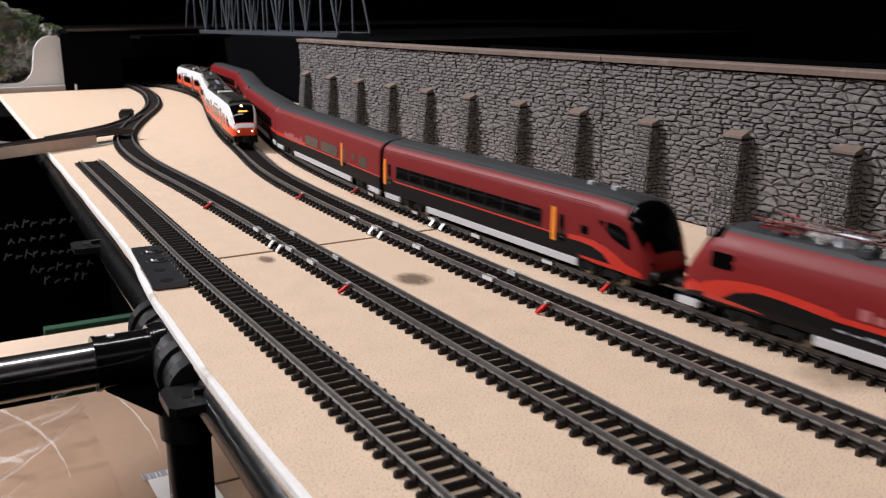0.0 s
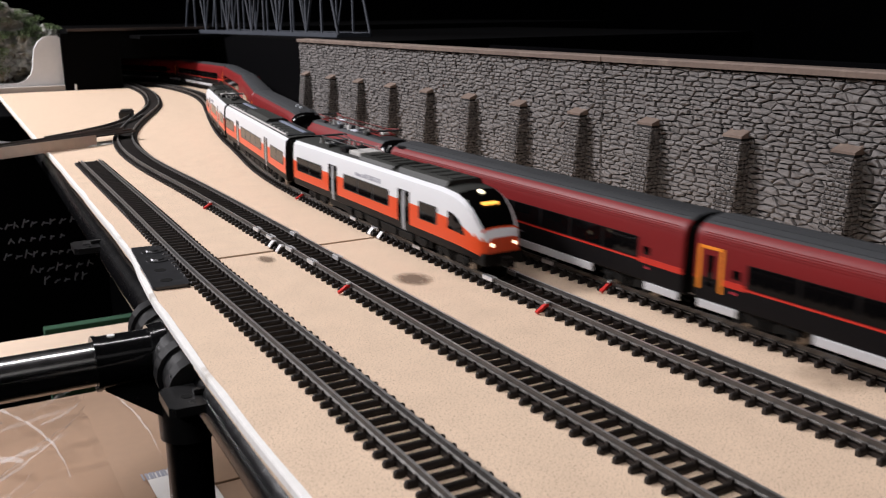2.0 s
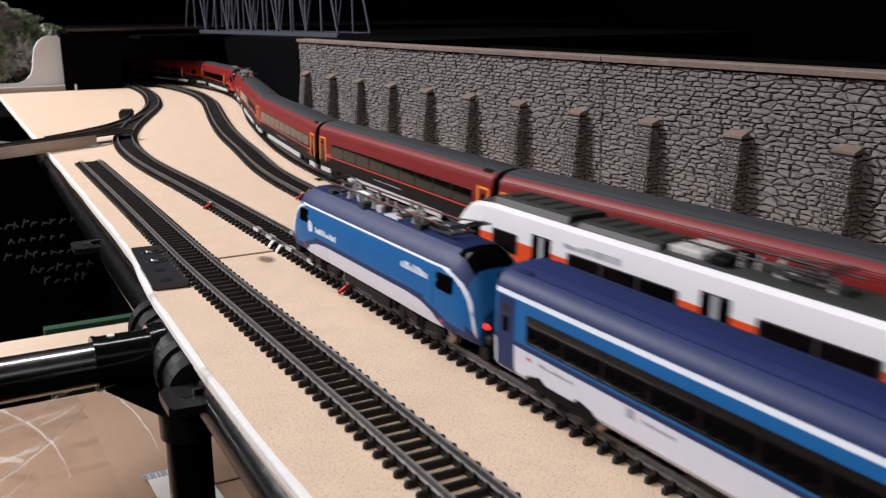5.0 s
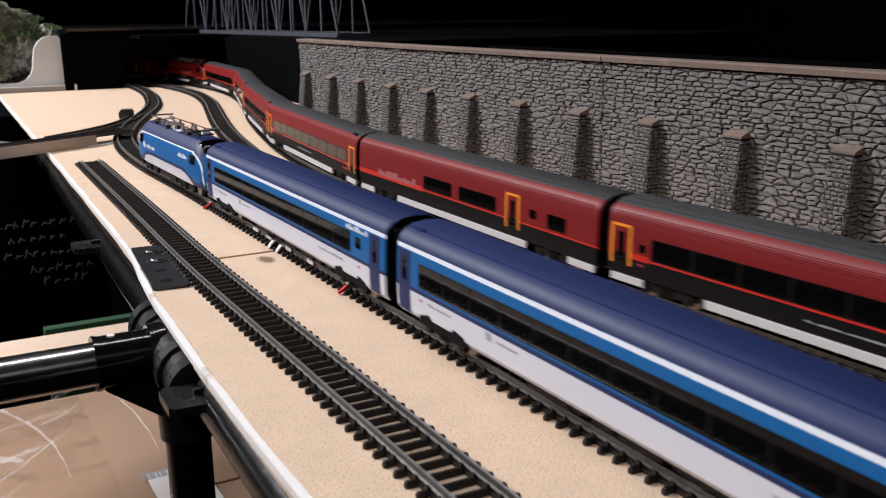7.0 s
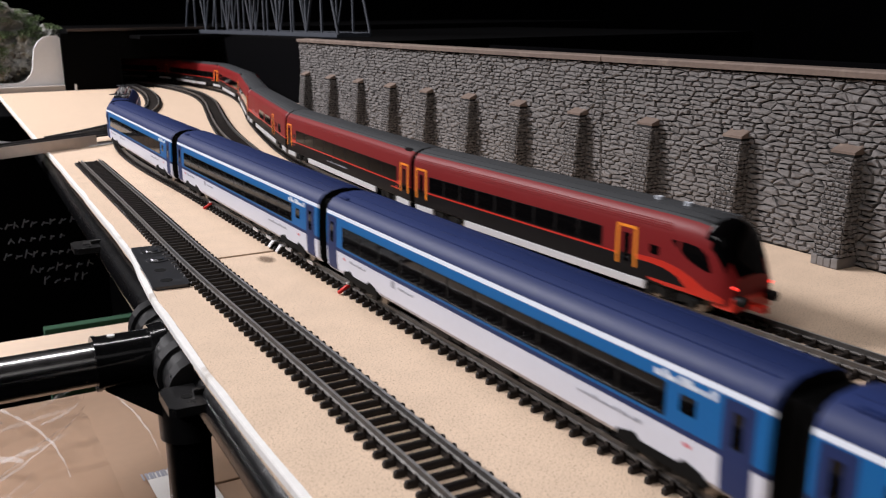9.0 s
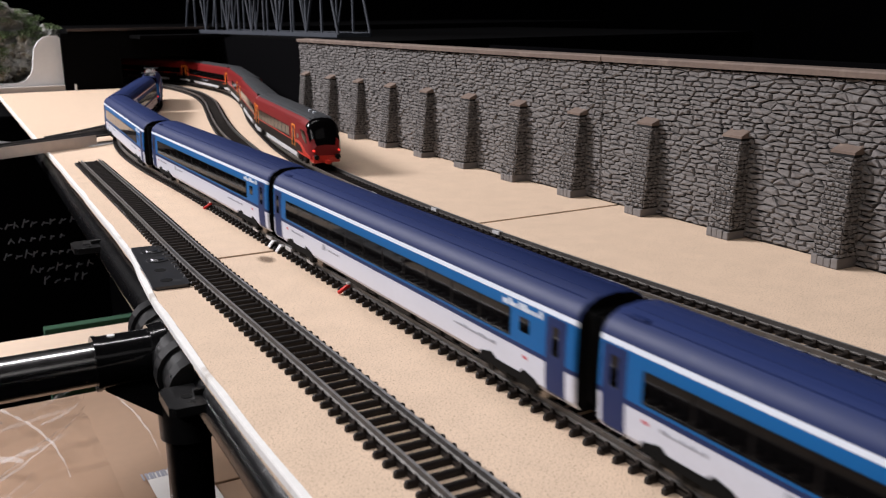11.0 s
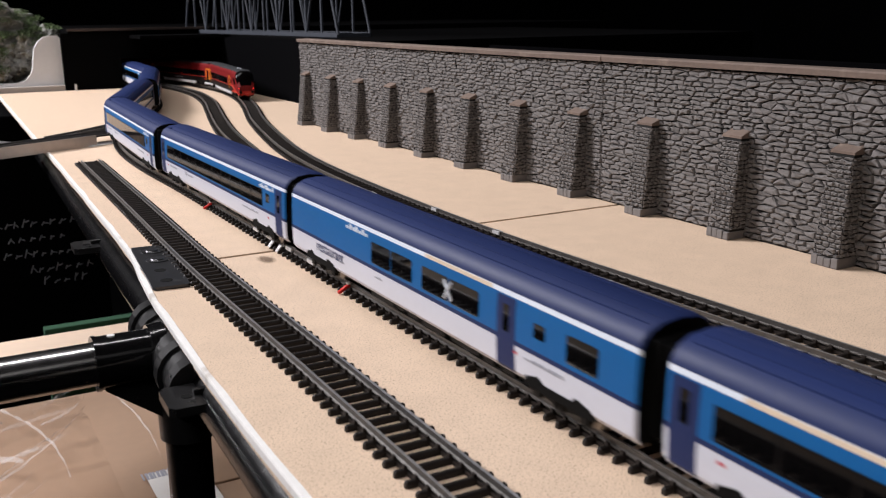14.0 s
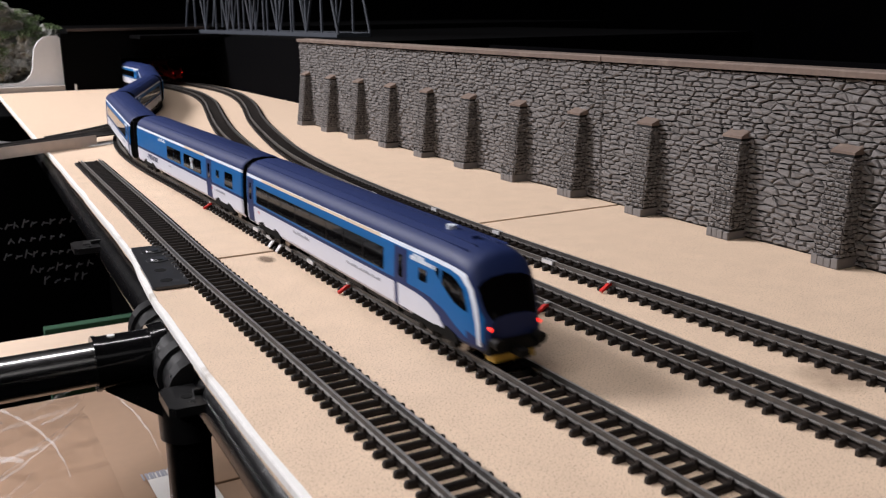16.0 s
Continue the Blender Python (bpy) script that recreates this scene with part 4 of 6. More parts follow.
def red_coach(frame=True, f=1, both=False):
    """f: 1 where the door end leads, -1 where it trails; both: doors at both ends."""
    t = red_shell("red_coach", "dark red and graphite model passenger coach with grey roof", "cars of the red trains")
    e = RED_L / 2
    def span(a, b):
        return min(f * a, f * b), max(f * a, f * b)
    windows(t, HALF_RED, *span(-e + 0.031, e - 0.0235), 9, 20.4, 30.2, 1.7)
    for sd in (-1, 1):
        red_door(t, sd, f * (e - 0.0100), frame)
        if both:
            red_door(t, sd, -f * (e - 0.0100), frame)
        part("small_window", panel(HALF_RED, sd, *span(-e + 0.0225, -e + 0.0275), 22.5, 26.5, 0.12, 0.5), GLASS, t)
        part("end_stripe", panel(HALF_RED, sd, *span(-e + (0.0178 if both else 0.001), -e + 0.030), 18.0, 21.0, 0.08, 0.0), BRIGHTRED, t, "bright red stripe")
        part("end_stripe", panel(HALF_RED, sd, *span(e - 0.0225, e - 0.0178), 18.0, 21.0, 0.08, 0.0), BRIGHTRED, t)
    lettering(t, HALF_RED, *span(e - 0.034, e - 0.020), 14.6, 15.4, 33, CRED, 6)
    lettering(t, HALF_RED, -0.02, 0.03, 13.5, 14.4, 31, SIDELETTER, 12)
    part("roof_hatch", box(-0.0125, -0.0075, *span(e - 0.016, e - 0.006), 0.0425, 0.0449, bevel=0.0004), GRAPHITE, t)
    part("red_marking", _spot(HALF_RED, (-e + 0.024, e - 0.024), 16.0), REDDOT, t)
    return t


def red_bistro(frame=True):
    t = red_shell("red_bistro_coach", "dark red and graphite model dining coach with few windows", "cars of the red trains")
    e = RED_L / 2
    for a, b in ((0.003, 0.042), (-0.051, -0.006)):
        windows(t, HALF_RED, a, b, 1, 20.6, 29.4, 0.5)
    for sd in (-1, 1):
        red_door(t, sd, -0.069, frame)
        part("small_window", panel(HALF_RED, sd, -0.0935, -0.0865, 23.5, 28.5, 0.12, 0.5), GLASS, t)
        part("window", panel(HALF_RED, sd, -0.1215, -0.104, 20.8, 29.0, 0.12, 0.8), GLASS, t)
    lettering(t, HALF_RED, 0.054, 0.116, 19.6, 24.6, 41, mat("pale_red_lettering", (0.34, 0.10, 0.10), 0.5, var=0), 9, 0.22)
    for sd in (-1, 1):
        part("end_stripe", panel(HALF_RED, sd, 0.044, e - 0.001, 18.0, 21.4, 0.08, 0.0), BRIGHTRED, t, "bright red stripe")
    return t


def red_cab(frame=True):
    t = red_shell("red_driving_car", "dark red model driving car with black windscreen and red lights", "cars of the red trains", cab=True)
    e = RED_L / 2
    n = e - RED_CUT
    def drawn(*outline):
        return [(d * (74 - RED_CUT / MM) / 74, lo, hi) for d, lo, hi in outline]
    windows(t, HALF_RED, -e + 0.0985, e - 0.0215, 9, 20.4, 30.2, 1.7)
    for sd in (-1, 1):
        red_door(t, sd, e - 0.0115, frame)
        red_door(t, sd, -e + 0.080, frame)
        part("small_window", panel(HALF_RED, sd, -e + 0.057, -e + 0.0635, 23.5, 28.0, 0.12, 0.5), GLASS, t)
        part("cab_window", patch(HALF_RED, sd, n, drawn((13, 22.0, 23.0), (16, 22.2, 29.5), (22, 23.4, 32.4), (30, 25.6, 33.2), (36, 28.6, 33.2)), 0.14), GLASS, t)
        part("quarter_window", patch(HALF_RED, sd, n, drawn((38.5, 29.2, 33.2), (43, 32.2, 33.2)), 0.14), GLASS, t)
        part("swoosh", patch(HALF_RED, sd, n, drawn((7, 9.2, 10.5), (14, 9.2, 13.0), (26, 9.4, 17.5), (36, 9.6, 20.0), (48, 9.8, 21.5), (60, 10.2, 21.6), (74, 18.6, 21.0)), 0.12), BRIGHTRED, t, "bright red curved stripe")
        part("graphite_field", patch(HALF_RED, sd, n, drawn((31, 11.6, 12.0), (38, 11.6, 16.0), (48, 11.6, 18.2), (60, 11.6, 18.8), (73, 11.0, 18.6)), 0.2), GRAPHITE, t, "graphite leaf shaped field")
        part("tail_light", tube((sd * 0.0112, -n + 0.0012, 0.0172), (sd * 0.0116, -n - 0.0014, 0.0168), 0.0008, 12), TAILRED if frame else GLASS, t, "red tail light")
        part("buffer", tube((sd * 0.0098, -n + 0.002, 0.0112), (sd * 0.0098, -n - 0.0058, 0.0112), 0.0022, 12, 0.0024), UNDER, t)
    nose_skirt(t, -n, BRIGHTRED if frame else UNDER)
    for y in (-e + 0.055, -e + 0.075):
        part("roof_aerial", tube((0, y, 0.0462), (0, y, 0.0482), 0.0018, 12), LETTER, t)
    return t


def pantograph(parent, y, sign, material):
    bm = bmesh.new()
    pts = [(sd * 0.006, y + sign * o) for sd, o in ((-1, 0), (1, 0), (1, 0.018), (-1, 0.018))]
    rings = [[(px * k, y + sign * 0.009 + (py - y - sign * 0.009) * k, z) for px, py in pts] for k, z in ((1.05, 0.0457), (1.05, 0.0466), (0.93, 0.0466), (0.93, 0.0457), (1.05, 0.0457))]
    add_loft(bm, rings, caps=False)
    bmesh.ops.recalc_face_normals(bm, faces=bm.faces)
    p = part("pantograph", bm, material, parent)
    for sd in (-1, 1):
        part("lower_arm", tube((sd * 0.0045, y + sign * 0.016, 0.047), (sd * 0.0055, y - sign * 0.006, 0.0485), 0.0004, 6), material, p)
        part("upper_arm", tube((sd * 0.0055, y - sign * 0.006, 0.0485), (sd * 0.0085, y + sign * 0.020, 0.0505), 0.0004, 6), material, p)
    for o in (0.0185, 0.0225):
        part("contact_strip", tube((-0.0115, y + sign * o, 0.0500), (0.0115, y + sign * o, 0.0500), 0.0005, 6), ROOFGREY, p, "dark contact strip")
    return p


def roof_gear(parent, y0, y1, seed, red_line=True, z=0.0445):
    """Insulators, bus bars and boxes along a loco's roof, each a part."""
    rng = random.Random(seed)
    y = y0
    while y < y1:
        kind = rng.random()
        x = rng.uniform(-0.007, 0.007)
        if kind < 0.5:
            bm = bmesh.new()
            for k in range(3):
                add_tube(bm, (x, y, z + k * 0.0013), (x, y, z + 0.0009 + k * 0.0013), 0.0016 - k * 0.0002, 10)
            add_tube(bm, (x, y, z), (x, y, z + 0.0055), 0.0007, 8)
            part("insulator", bm, INSUL, parent)
        else:
            part("roof_box", box(x - 0.003, x + 0.003, y, y + 0.006, z - 0.001, z + rng.uniform(0.001, 0.0028), bevel=0.0004), rng.choice((ROOFOLIVE, ROOFGREY, INSUL)), parent)
        y += rng.uniform(0.004, 0.008)
    for x in (-0.0072, 0.0045):
        part("bus_bar", tube((x, y0, z + 0.0052), (x, y1, z + 0.0052), 0.0005, 6), COPPER if red_line else ROOFOLIVE, parent)


HALF_LOCO = [(13.6, 8.0), (15.6, 9.2), (16.6, 13.0), (16.9, 17.6), (16.9, 20.0), (16.4, 29.5), (15.4, 35.0), (15.0, 36.0), (13.4, 39.2), (11.0, 41.8), (8.8, 43.6), (5.0, 44.2), (0.0, 44.4)]
LOCO_L, LOCO_HALF = 0.208, 0.056
LOCO_TAPER = ((0.0, 0.78, 0.42), (0.003, 0.86, 0.55), (0.009, 0.91, 0.80), (0.015, 0.945, 0.955), (0.021, 0.97, 1.0), (0.034, 1.0, 1.0))


def loco(name, label, group, mats, segs, fronts, gear_red, panto):
    """An electric locomotive with two sloped cabs."""
    t = thing(name, label, "locomotive", group)
    e = LOCO_L / 2
    scr, mid, tip = fronts
    def nose(s):
        st = [(0.0, 0.78, 0.42, tip), (0.003, 0.86, 0.55, tip), (0.009, 0.91, 0.80, scr), (0.015, 0.945, 0.955, scr), (0.021, 0.97, 1.0, mid), (0.034, 1, 1, None)]
        return [(s * (e - d), w, k, m) for d, w, k, m in st]
    aft = nose(-1)
    fore = nose(1)[::-1]
    shifted = []
    for i, (y, w, k, m) in enumerate(fore):
        shifted.append((y, w, k, fore[min(i + 1, len(fore) - 1)][3]))
    sharp(part("body", hull(HALF_LOCO, segs, aft + shifted), mats, t))
    for y in (-LOCO_HALF, LOCO_HALF):
        bogie(t, y, 34.0, wheel=6.4, side_out=14.6)
    underframe(t, -0.030, 0.030, 14.2, 3.6, 9.0)
    for s in (-1, 1):
        part("snow_plough", box(-0.012, 0.012, s * e - 0.004, s * e + 0.0025, 0.0022, 0.0085, bevel=0.0008), UNDER, t)
        for sd in (-1, 1):
            part("buffer", tube((sd * 0.0098, s * (e - 0.003), 0.0115), (sd * 0.0098, s * (e + 0.0062), 0.0115), 0.0018, 12, 0.0026), UNDER, t)
            part("cab_window", panel(HALF_LOCO, sd, min(s * (e - 0.031), s * (e - 0.018)), max(s * (e - 0.031), s * (e - 0.018)), 26.0, 33.0, 0.05, 1.2, 0.9), GLASS, t)
            part("marker_light", tube((sd * 0.0105, s * (e - 0.003), 0.0165), (sd * 0.0105, s * (e + 0.0012), 0.0165), 0.0012, 10), TAILRED if s < 0 else HEADLIGHT, t, "glowing marker light")
            door_y = s * (e - 0.037)
            part("cab_door", panel(HALF_LOCO, sd, door_y - 0.004, door_y + 0.004, 11, 34, 0.06, 0.5), mats[segs[4]], t)
    roof_gear(t, -0.058, 0.058, 5, gear_red)
    roof_gear(t, -0.056, 0.056, 17, False)
    part("main_switch", tube((-0.003, 0.030, 0.0440), (-0.003, 0.030, 0.0492), 0.0022, 14), STRIPE, t, "white main switch insulator")
    part("switch_arm", tube((-0.003, 0.030, 0.0488), (-0.003, 0.019, 0.0488), 0.0010, 8), STRIPE, t)
    part("roof_plate", box(-0.0085, -0.0015, -0.022, -0.008, 0.0440, 0.0450, bevel=0.0004), TWHITE, t, "pale roof plate")
    part("roof_plate", box(0.001, 0.008, 0.040, 0.049, 0.0440, 0.0460, bevel=0.0004), INSUL, t)
    pantograph(t, -0.050, -1, panto)
    pantograph(t, 0.050, 1, panto)
    return t


def red_loco():
    mats = [UNDER, GRAPHITE, BRIGHTRED, RED, ROOFGREY, GLASS]
    segs = [1, 1, 1, 2, 3, 3, 3, 3, 3, 4, 4, 4]
    t = loco("red_locomotive", "dark red and graphite electric model locomotive with pantographs", "cars of the red trains", mats, segs,
             ([1, 1, 2, 3, 3, 3, 3, 3, 5, 5, 5, 5], [1, 1, 2, 3, 3, 3, 3, 3, 3, 4, 4, 4], [1, 1, 2, 2, 3, 3, 3, 3, 3, 3, 3, 3]), True, COPPER)
    for sd in (-1, 1):
        part("side_sill", box(min(sd * 0.0145, sd * 0.0163), max(sd * 0.0145, sd * 0.0163), -0.030, 0.030, 0.0046, 0.0088, bevel=0.0005), SILL, t, "light grey sill panel")
        for s in (-1, 1):
            if s > 0:
                arc = part("swoosh", patch(HALF_LOCO, sd, LOCO_L / 2, ((14, 10.2, 17.5), (24, 10.2, 20.6), (36, 10.4, 22.6), (48, 10.6, 23.2), (62, 13, 22.8), (84, 17.6, 21.2)), 0.1, LOCO_TAPER), BRIGHTRED, t, "bright red curved stripe")
                field = part("graphite_field", patch(HALF_LOCO, sd, LOCO_L / 2, ((26, 12.4, 12.8), (32, 12.4, 16.6), (44, 11.5, 19.6), (58, 9.6, 19.6), (84, 9.6, 17.6)), 0.2, LOCO_TAPER), GRAPHITE, t, "graphite field")
                for ob in (arc, field):
                    ob.matrix_basis = Matrix.Diagonal((1, -1, 1, 1))
            part("end_sill", box(min(sd * 0.0120, sd * 0.0150), max(sd * 0.0120, sd * 0.0150), min(s * 0.094, s * 0.107), max(s * 0.094, s * 0.107), 0.0034, 0.0066, bevel=0.0005), SILL, t)
    lettering(t, HALF_LOCO, -0.048, 0.012, 21.0, 25.5, 51, mat("pale_red_lettering", (0.34, 0.10, 0.10), 0.5, var=0), 9)
    lettering(t, HALF_LOCO, -0.02, 0.05, 13.6, 15.0, 52, SIDELETTER, 10)
    return t


def blue_loco():
    mats = [UNDER, TWHITE, NAVY, BLUE, STRIPE, GLASS]
    segs = [1, 1, 1, 2, 3, 3, 4, 2, 2, 2, 2, 2]
    t = loco("blue_locomotive", "blue and light grey electric model locomotive with pantographs", "cars of the blue train", mats, segs,
             ([2, 2, 3, 3, 3, 3, 2, 2, 2, 5, 5, 5], [2, 2, 3, 3, 3, 3, 4, 2, 2, 2, 2, 2], [2, 2, 2, 3, 3, 3, 3, 3, 3, 3, 3, 3]), True, ROOFGREY)
    for sd in (-1, 1):
        for s in (-1, 1):
            ob = part("front_field", patch(HALF_LOCO, sd, LOCO_L / 2, ((16, 9.4, 10.0), (26, 9.4, 14.6), (38, 9.4, 18.0), (50, 9.4, 19.8), (58, 17.5, 20.0)), 0.1, LOCO_TAPER), NAVY, t, "navy field")
            leaf = part("grey_field", patch(HALF_LOCO, sd, LOCO_L / 2, ((26, 9.4, 9.8), (34, 9.2, 14.4), (44, 9.2, 16.8), (58, 9.2, 17.7)), 0.18, LOCO_TAPER), TWHITE, t)
            if s > 0:
                ob.matrix_basis = leaf.matrix_basis = Matrix.Diagonal((1, -1, 1, 1))
            pillar = part("pillar_stripe", patch(HALF_LOCO, sd, LOCO_L / 2, ((1.5, 11.5, 14), (3.0, 14, 19.5), (5.0, 20.5, 25), (8.0, 26, 29), (12.0, 29.8, 32.2), (18.0, 32.9, 34.6), (26.0, 34.8, 36.0)), 0.14, LOCO_TAPER), STRIPE, t, "pale pillar stripe")
            if s > 0:
                pillar.matrix_basis = Matrix.Diagonal((1, -1, 1, 1))
    lettering(t, HALF_LOCO, 0.034, 0.063, 22.8, 25.8, 61, LETTER, 10)
    for sd in (-1, 1):
        x = side_x(HALF_LOCO, 24.6) * MM
        part("emblem", tube((sd * (x - 0.0004), 0.0695, 0.0246), (sd * (x + 0.0002), 0.0695, 0.0246), 0.0034, 20), LETTER, t, "round white emblem")
    lettering(t, HALF_LOCO, -0.066, -0.040, 27.8, 31.0, 63, LETTER, 9)
    part("red_marking", _spot(HALF_LOCO, (0.078, -0.078), 12.6), REDDOT, t)
    return t


# orange and white electric multiple unit
HALF_CITY = [(14.6, 8.4), (15.9, 9.6), (16.2, 14.0), (16.25, 19.8), (16.05, 27.4), (15.95, 31.0), (15.6, 36.2), (14.9, 40.4), (12.6, 42.4), (11.0, 43.0), (6.0, 43.6), (0.0, 43.8)]
CITY_END, CITY_MID, CITY_HALF, CITY_CUT = 0.293, 0.296, 0.102, 0.0135


CITY_TAPER = ((0.0, 0.60, 0.36), (0.0012, 0.68, 0.40), (0.0030, 0.75, 0.475), (0.0040, 0.78, 0.50), (0.0080, 0.85, 0.645), (0.0130, 0.90, 0.775), (0.0190, 0.945, 0.885), (0.0270, 0.98, 0.965), (0.042, 1.0, 1.0))


def city_doors(t, ys):
    for sd in (-1, 1):
        for y in ys:
            for o in (-1, 1):
                d = part("door", panel(HALF_CITY, sd, y + o * 0.0040 - 0.0038, y + o * 0.0040 + 0.0038, 8.8, 34.0, 0.1, 0.3), GRAPHITE, t, "black sliding door leaf")
                part("door_window", panel(HALF_CITY, sd, y + o * 0.0049 - 0.0024, y + o * 0.0049 + 0.0024, 13.5, 32.6, 0.2, 0.4), GLASS, d)
            part("door_post", panel(HALF_CITY, sd, y - 0.0017, y + 0.0017, 9.2, 33.4, 0.24, 0.2), DOORGREY, t, "light grey door post")


WINPOST = mat("window_post_grey", (0.022, 0.021, 0.021), 0.5, var=0.05)


def city_windows(t, spans):
    for sd in (-1, 1):
        for a, b in spans:
            n = max(1, round((b - a) / 0.0235))
            w = (b - a) / n
            band = part("window_band", panel(HALF_CITY, sd, a - 0.0007, b + 0.0007, 20.2, 30.8, 0.1, 1.2), WINPOST, t)
            for i in range(n):
                part("window", panel(HALF_CITY, sd, a + i * w + 0.0008, a + (i + 1) * w - 0.0008, 20.8, 30.2, 0.2, 0.8), GLASS, band)


def city_car(name, label, nose=0):
    """nose: 1 where the cab looks along the line, -1 where it looks back, 0 for the middle car."""
    t = thing(name, label, "train car", "cars of the orange and white train")
    mats = [UNDER, CRED, CWHITE, GRAPHITE, ROOFOLIVE, GLASS]
    segs = [3, 3, 1, 1, 2, 2, 2, 2, 4, 4, 4]
    e = (CITY_END if nose else CITY_MID) / 2
    back = e
    e -= CITY_CUT if nose else 0
    if nose:
        scr = [3, 3, 1, 1, 2, 2, 2, 2, 5, 5, 5]
        col = [3, 3, 1, 1, 2, 2, 2, 2, 4, 4, 4]
        band = [3, 3, 1, 1, 1, 1, 2, 2, 2, 2, 2]
        rim = [3, 3, 1, 1, 1, 2, 2, 1, 1, 1, 1]
        low = [3, 3, 1, 1, 1, 2, 2, 2, 5, 5, 5]
        n = [(d, w, k, m) for (d, w, k), m in zip(CITY_TAPER, (band, band, rim, low, scr, scr, scr, col, None))]
        if nose < 0:
            st = [(-e + d, w, k, m) for d, w, k, m in n] + [(back, 1, 1, None)]
        else:
            rev = [(e - d, w, k, m) for d, w, k, m in n][::-1]
            st = [(-back, 1, 1, None)] + [(y, w, k, rev[min(i + 1, len(rev) - 1)][3]) for i, (y, w, k, m) in enumerate(rev)]
    else:
        st = [(-e, 1, 1, None), (e, 1, 1, None)]
    sharp(part("body", hull(HALF_CITY, segs, st), mats, t))
    for y in (-CITY_HALF, CITY_HALF):
        bogie(t, y, 27.0)
    underframe(t, -CITY_HALF + 0.024, CITY_HALF - 0.024, 14.6, 4.2, 9.4)
    if nose <= 0:
        gangway(t, back, 1, 5.9)
    if nose >= 0:
        gangway(t, -back, -1, 5.9)
    rng = random.Random(nose + 5)
    if nose:
        s = nose
        city_doors(t, (s * 0.045, -s * 0.067))
        def span(a, b):
            return (min(s * a, s * b), max(s * a, s * b))
        city_windows(t, (span(0.0655, 0.087), span(-0.047, 0.024), span(-0.1385, -0.088)))
        for sd in (-1, 1):
            side_glass = part("cab_window", patch(HALF_CITY, sd, e, ((16.5, 20.0, 21.0), (18.5, 20.2, 25.0), (22, 20.6, 28.2), (27, 20.9, 30.2), (33, 21.2, 31.0)), 0.14, CITY_TAPER), GLASS, t)
            if s > 0:
                side_glass.matrix_basis = Matrix.Diagonal((1, -1, 1, 1))
            part("head_light", tube((sd * 0.0072, s * (e - 0.004), 0.0172), (sd * 0.0072, s * (e + 0.0005), 0.0170), 0.0010, 10), HEADLIGHT if s < 0 else TAILRED, t, "glowing headlight")
        part("top_light", tube((0.0, s * (e - 0.0245), 0.0418), (0.0, s * (e - 0.0222), 0.0412), 0.0013, 10), HEADLIGHT if s < 0 else GLASS, t, "round white top light")
        part("destination_display", box(-0.0048, 0.0048, min(s * (e - 0.0160), s * (e - 0.0125)), max(s * (e - 0.0160), s * (e - 0.0125)), 0.0362, 0.0374), DISPLAY, t, "glowing amber destination display")
        part("coupler", box(-0.003, 0.003, min(s * (e - 0.004), s * (e + 0.006)), max(s * (e - 0.004), s * (e + 0.006)), 0.006, 0.0105, bevel=0.0006), UNDER, t)
        nose_skirt(t, s * e - (0.009 if s > 0 else -0.001), UNDER)
        boxes = ((0.030, 0.092, 12.5, 46.2), (-0.030, 0.022, 12.5, 45.4))
        for a, b, hw, zt in boxes:
            y0, y1 = min(s * a, s * b), max(s * a, s * b)
            rb = loft([[(x * MM, y, z * MM) for x, z in ((-hw, 42.0), (-hw + 2.0, zt - 0.6), (-hw + 4, zt), (hw - 4, zt), (hw - 2.0, zt - 0.6), (hw, 42.0))] for y in (y0, y1)])
            for i in range(5):
                yy = y0 + (y1 - y0) * (i + 0.5) / 5
                add_box(rb, -0.007, 0.007, yy - 0.003, yy + 0.003, zt * MM - 0.0002, zt * MM + 0.0006)
            part("roof_unit", rb, ROOFOLIVE, t, "dark grey roof equipment unit")
        part("roof_box", box(-0.009, 0.009, min(-s * 0.034, -s * 0.052), max(-s * 0.034, -s * 0.052), 0.0430, 0.0462, bevel=0.0008), INSUL, t, "light grey roof box")
        part("roof_box", box(-0.010, 0.008, min(-s * 0.056, -s * 0.066), max(-s * 0.056, -s * 0.066), 0.0430, 0.0466, bevel=0.0008), GRAPHITE, t)
        roof_gear(t, min(-s * 0.115, -s * 0.04), max(-s * 0.115, -s * 0.04), 9 + s, False, 0.0435)
        pantograph(t, -s * 0.085, -s, ROOFGREY)
        lettering(t, HALF_CITY, -0.012, 0.028, 32.6, 35.6, 71, SIDELETTER, 8)
    else:
        city_doors(t, (0.074, -0.0685))
        city_windows(t, ((0.0955, 0.1455), (-0.048, 0.054), (-0.139, -0.089)))
        for a, b, hw, zt in ((-0.045, 0.052, 10.5, 47.4),):
            rb = loft([[(x * MM, y, z * MM) for x, z in ((-hw, 42.5), (-hw + 1.0, zt - 1.6), (-hw + 4, zt), (hw - 4, zt), (hw - 1.0, zt - 1.6), (hw, 42.5))] for y in (a, b)])
            part("roof_unit", rb, ROOFOLIVE, t, "dark grey roof equipment unit")
        part("roof_panel", box(-0.011, 0.011, -0.140, 0.140, 0.0430, 0.0445, bevel=0.0006), ROOFGREY, t)
        for y in (*np.arange(-0.135, -0.055, 0.0165), *np.arange(0.060, 0.130, 0.0165)):
            part("roof_hatch", box(-0.009, 0.009, y, y + 0.012, 0.0443, 0.0448, bevel=0.0003), ROOFOLIVE, t)
        for y in (*np.arange(-0.131, -0.055, 0.0165), *np.arange(0.064, 0.132, 0.0165)):
            part("roof_knob", tube((-0.0100, y, 0.0435), (-0.0100, y, 0.0455), 0.0010, 8), INSUL, t)
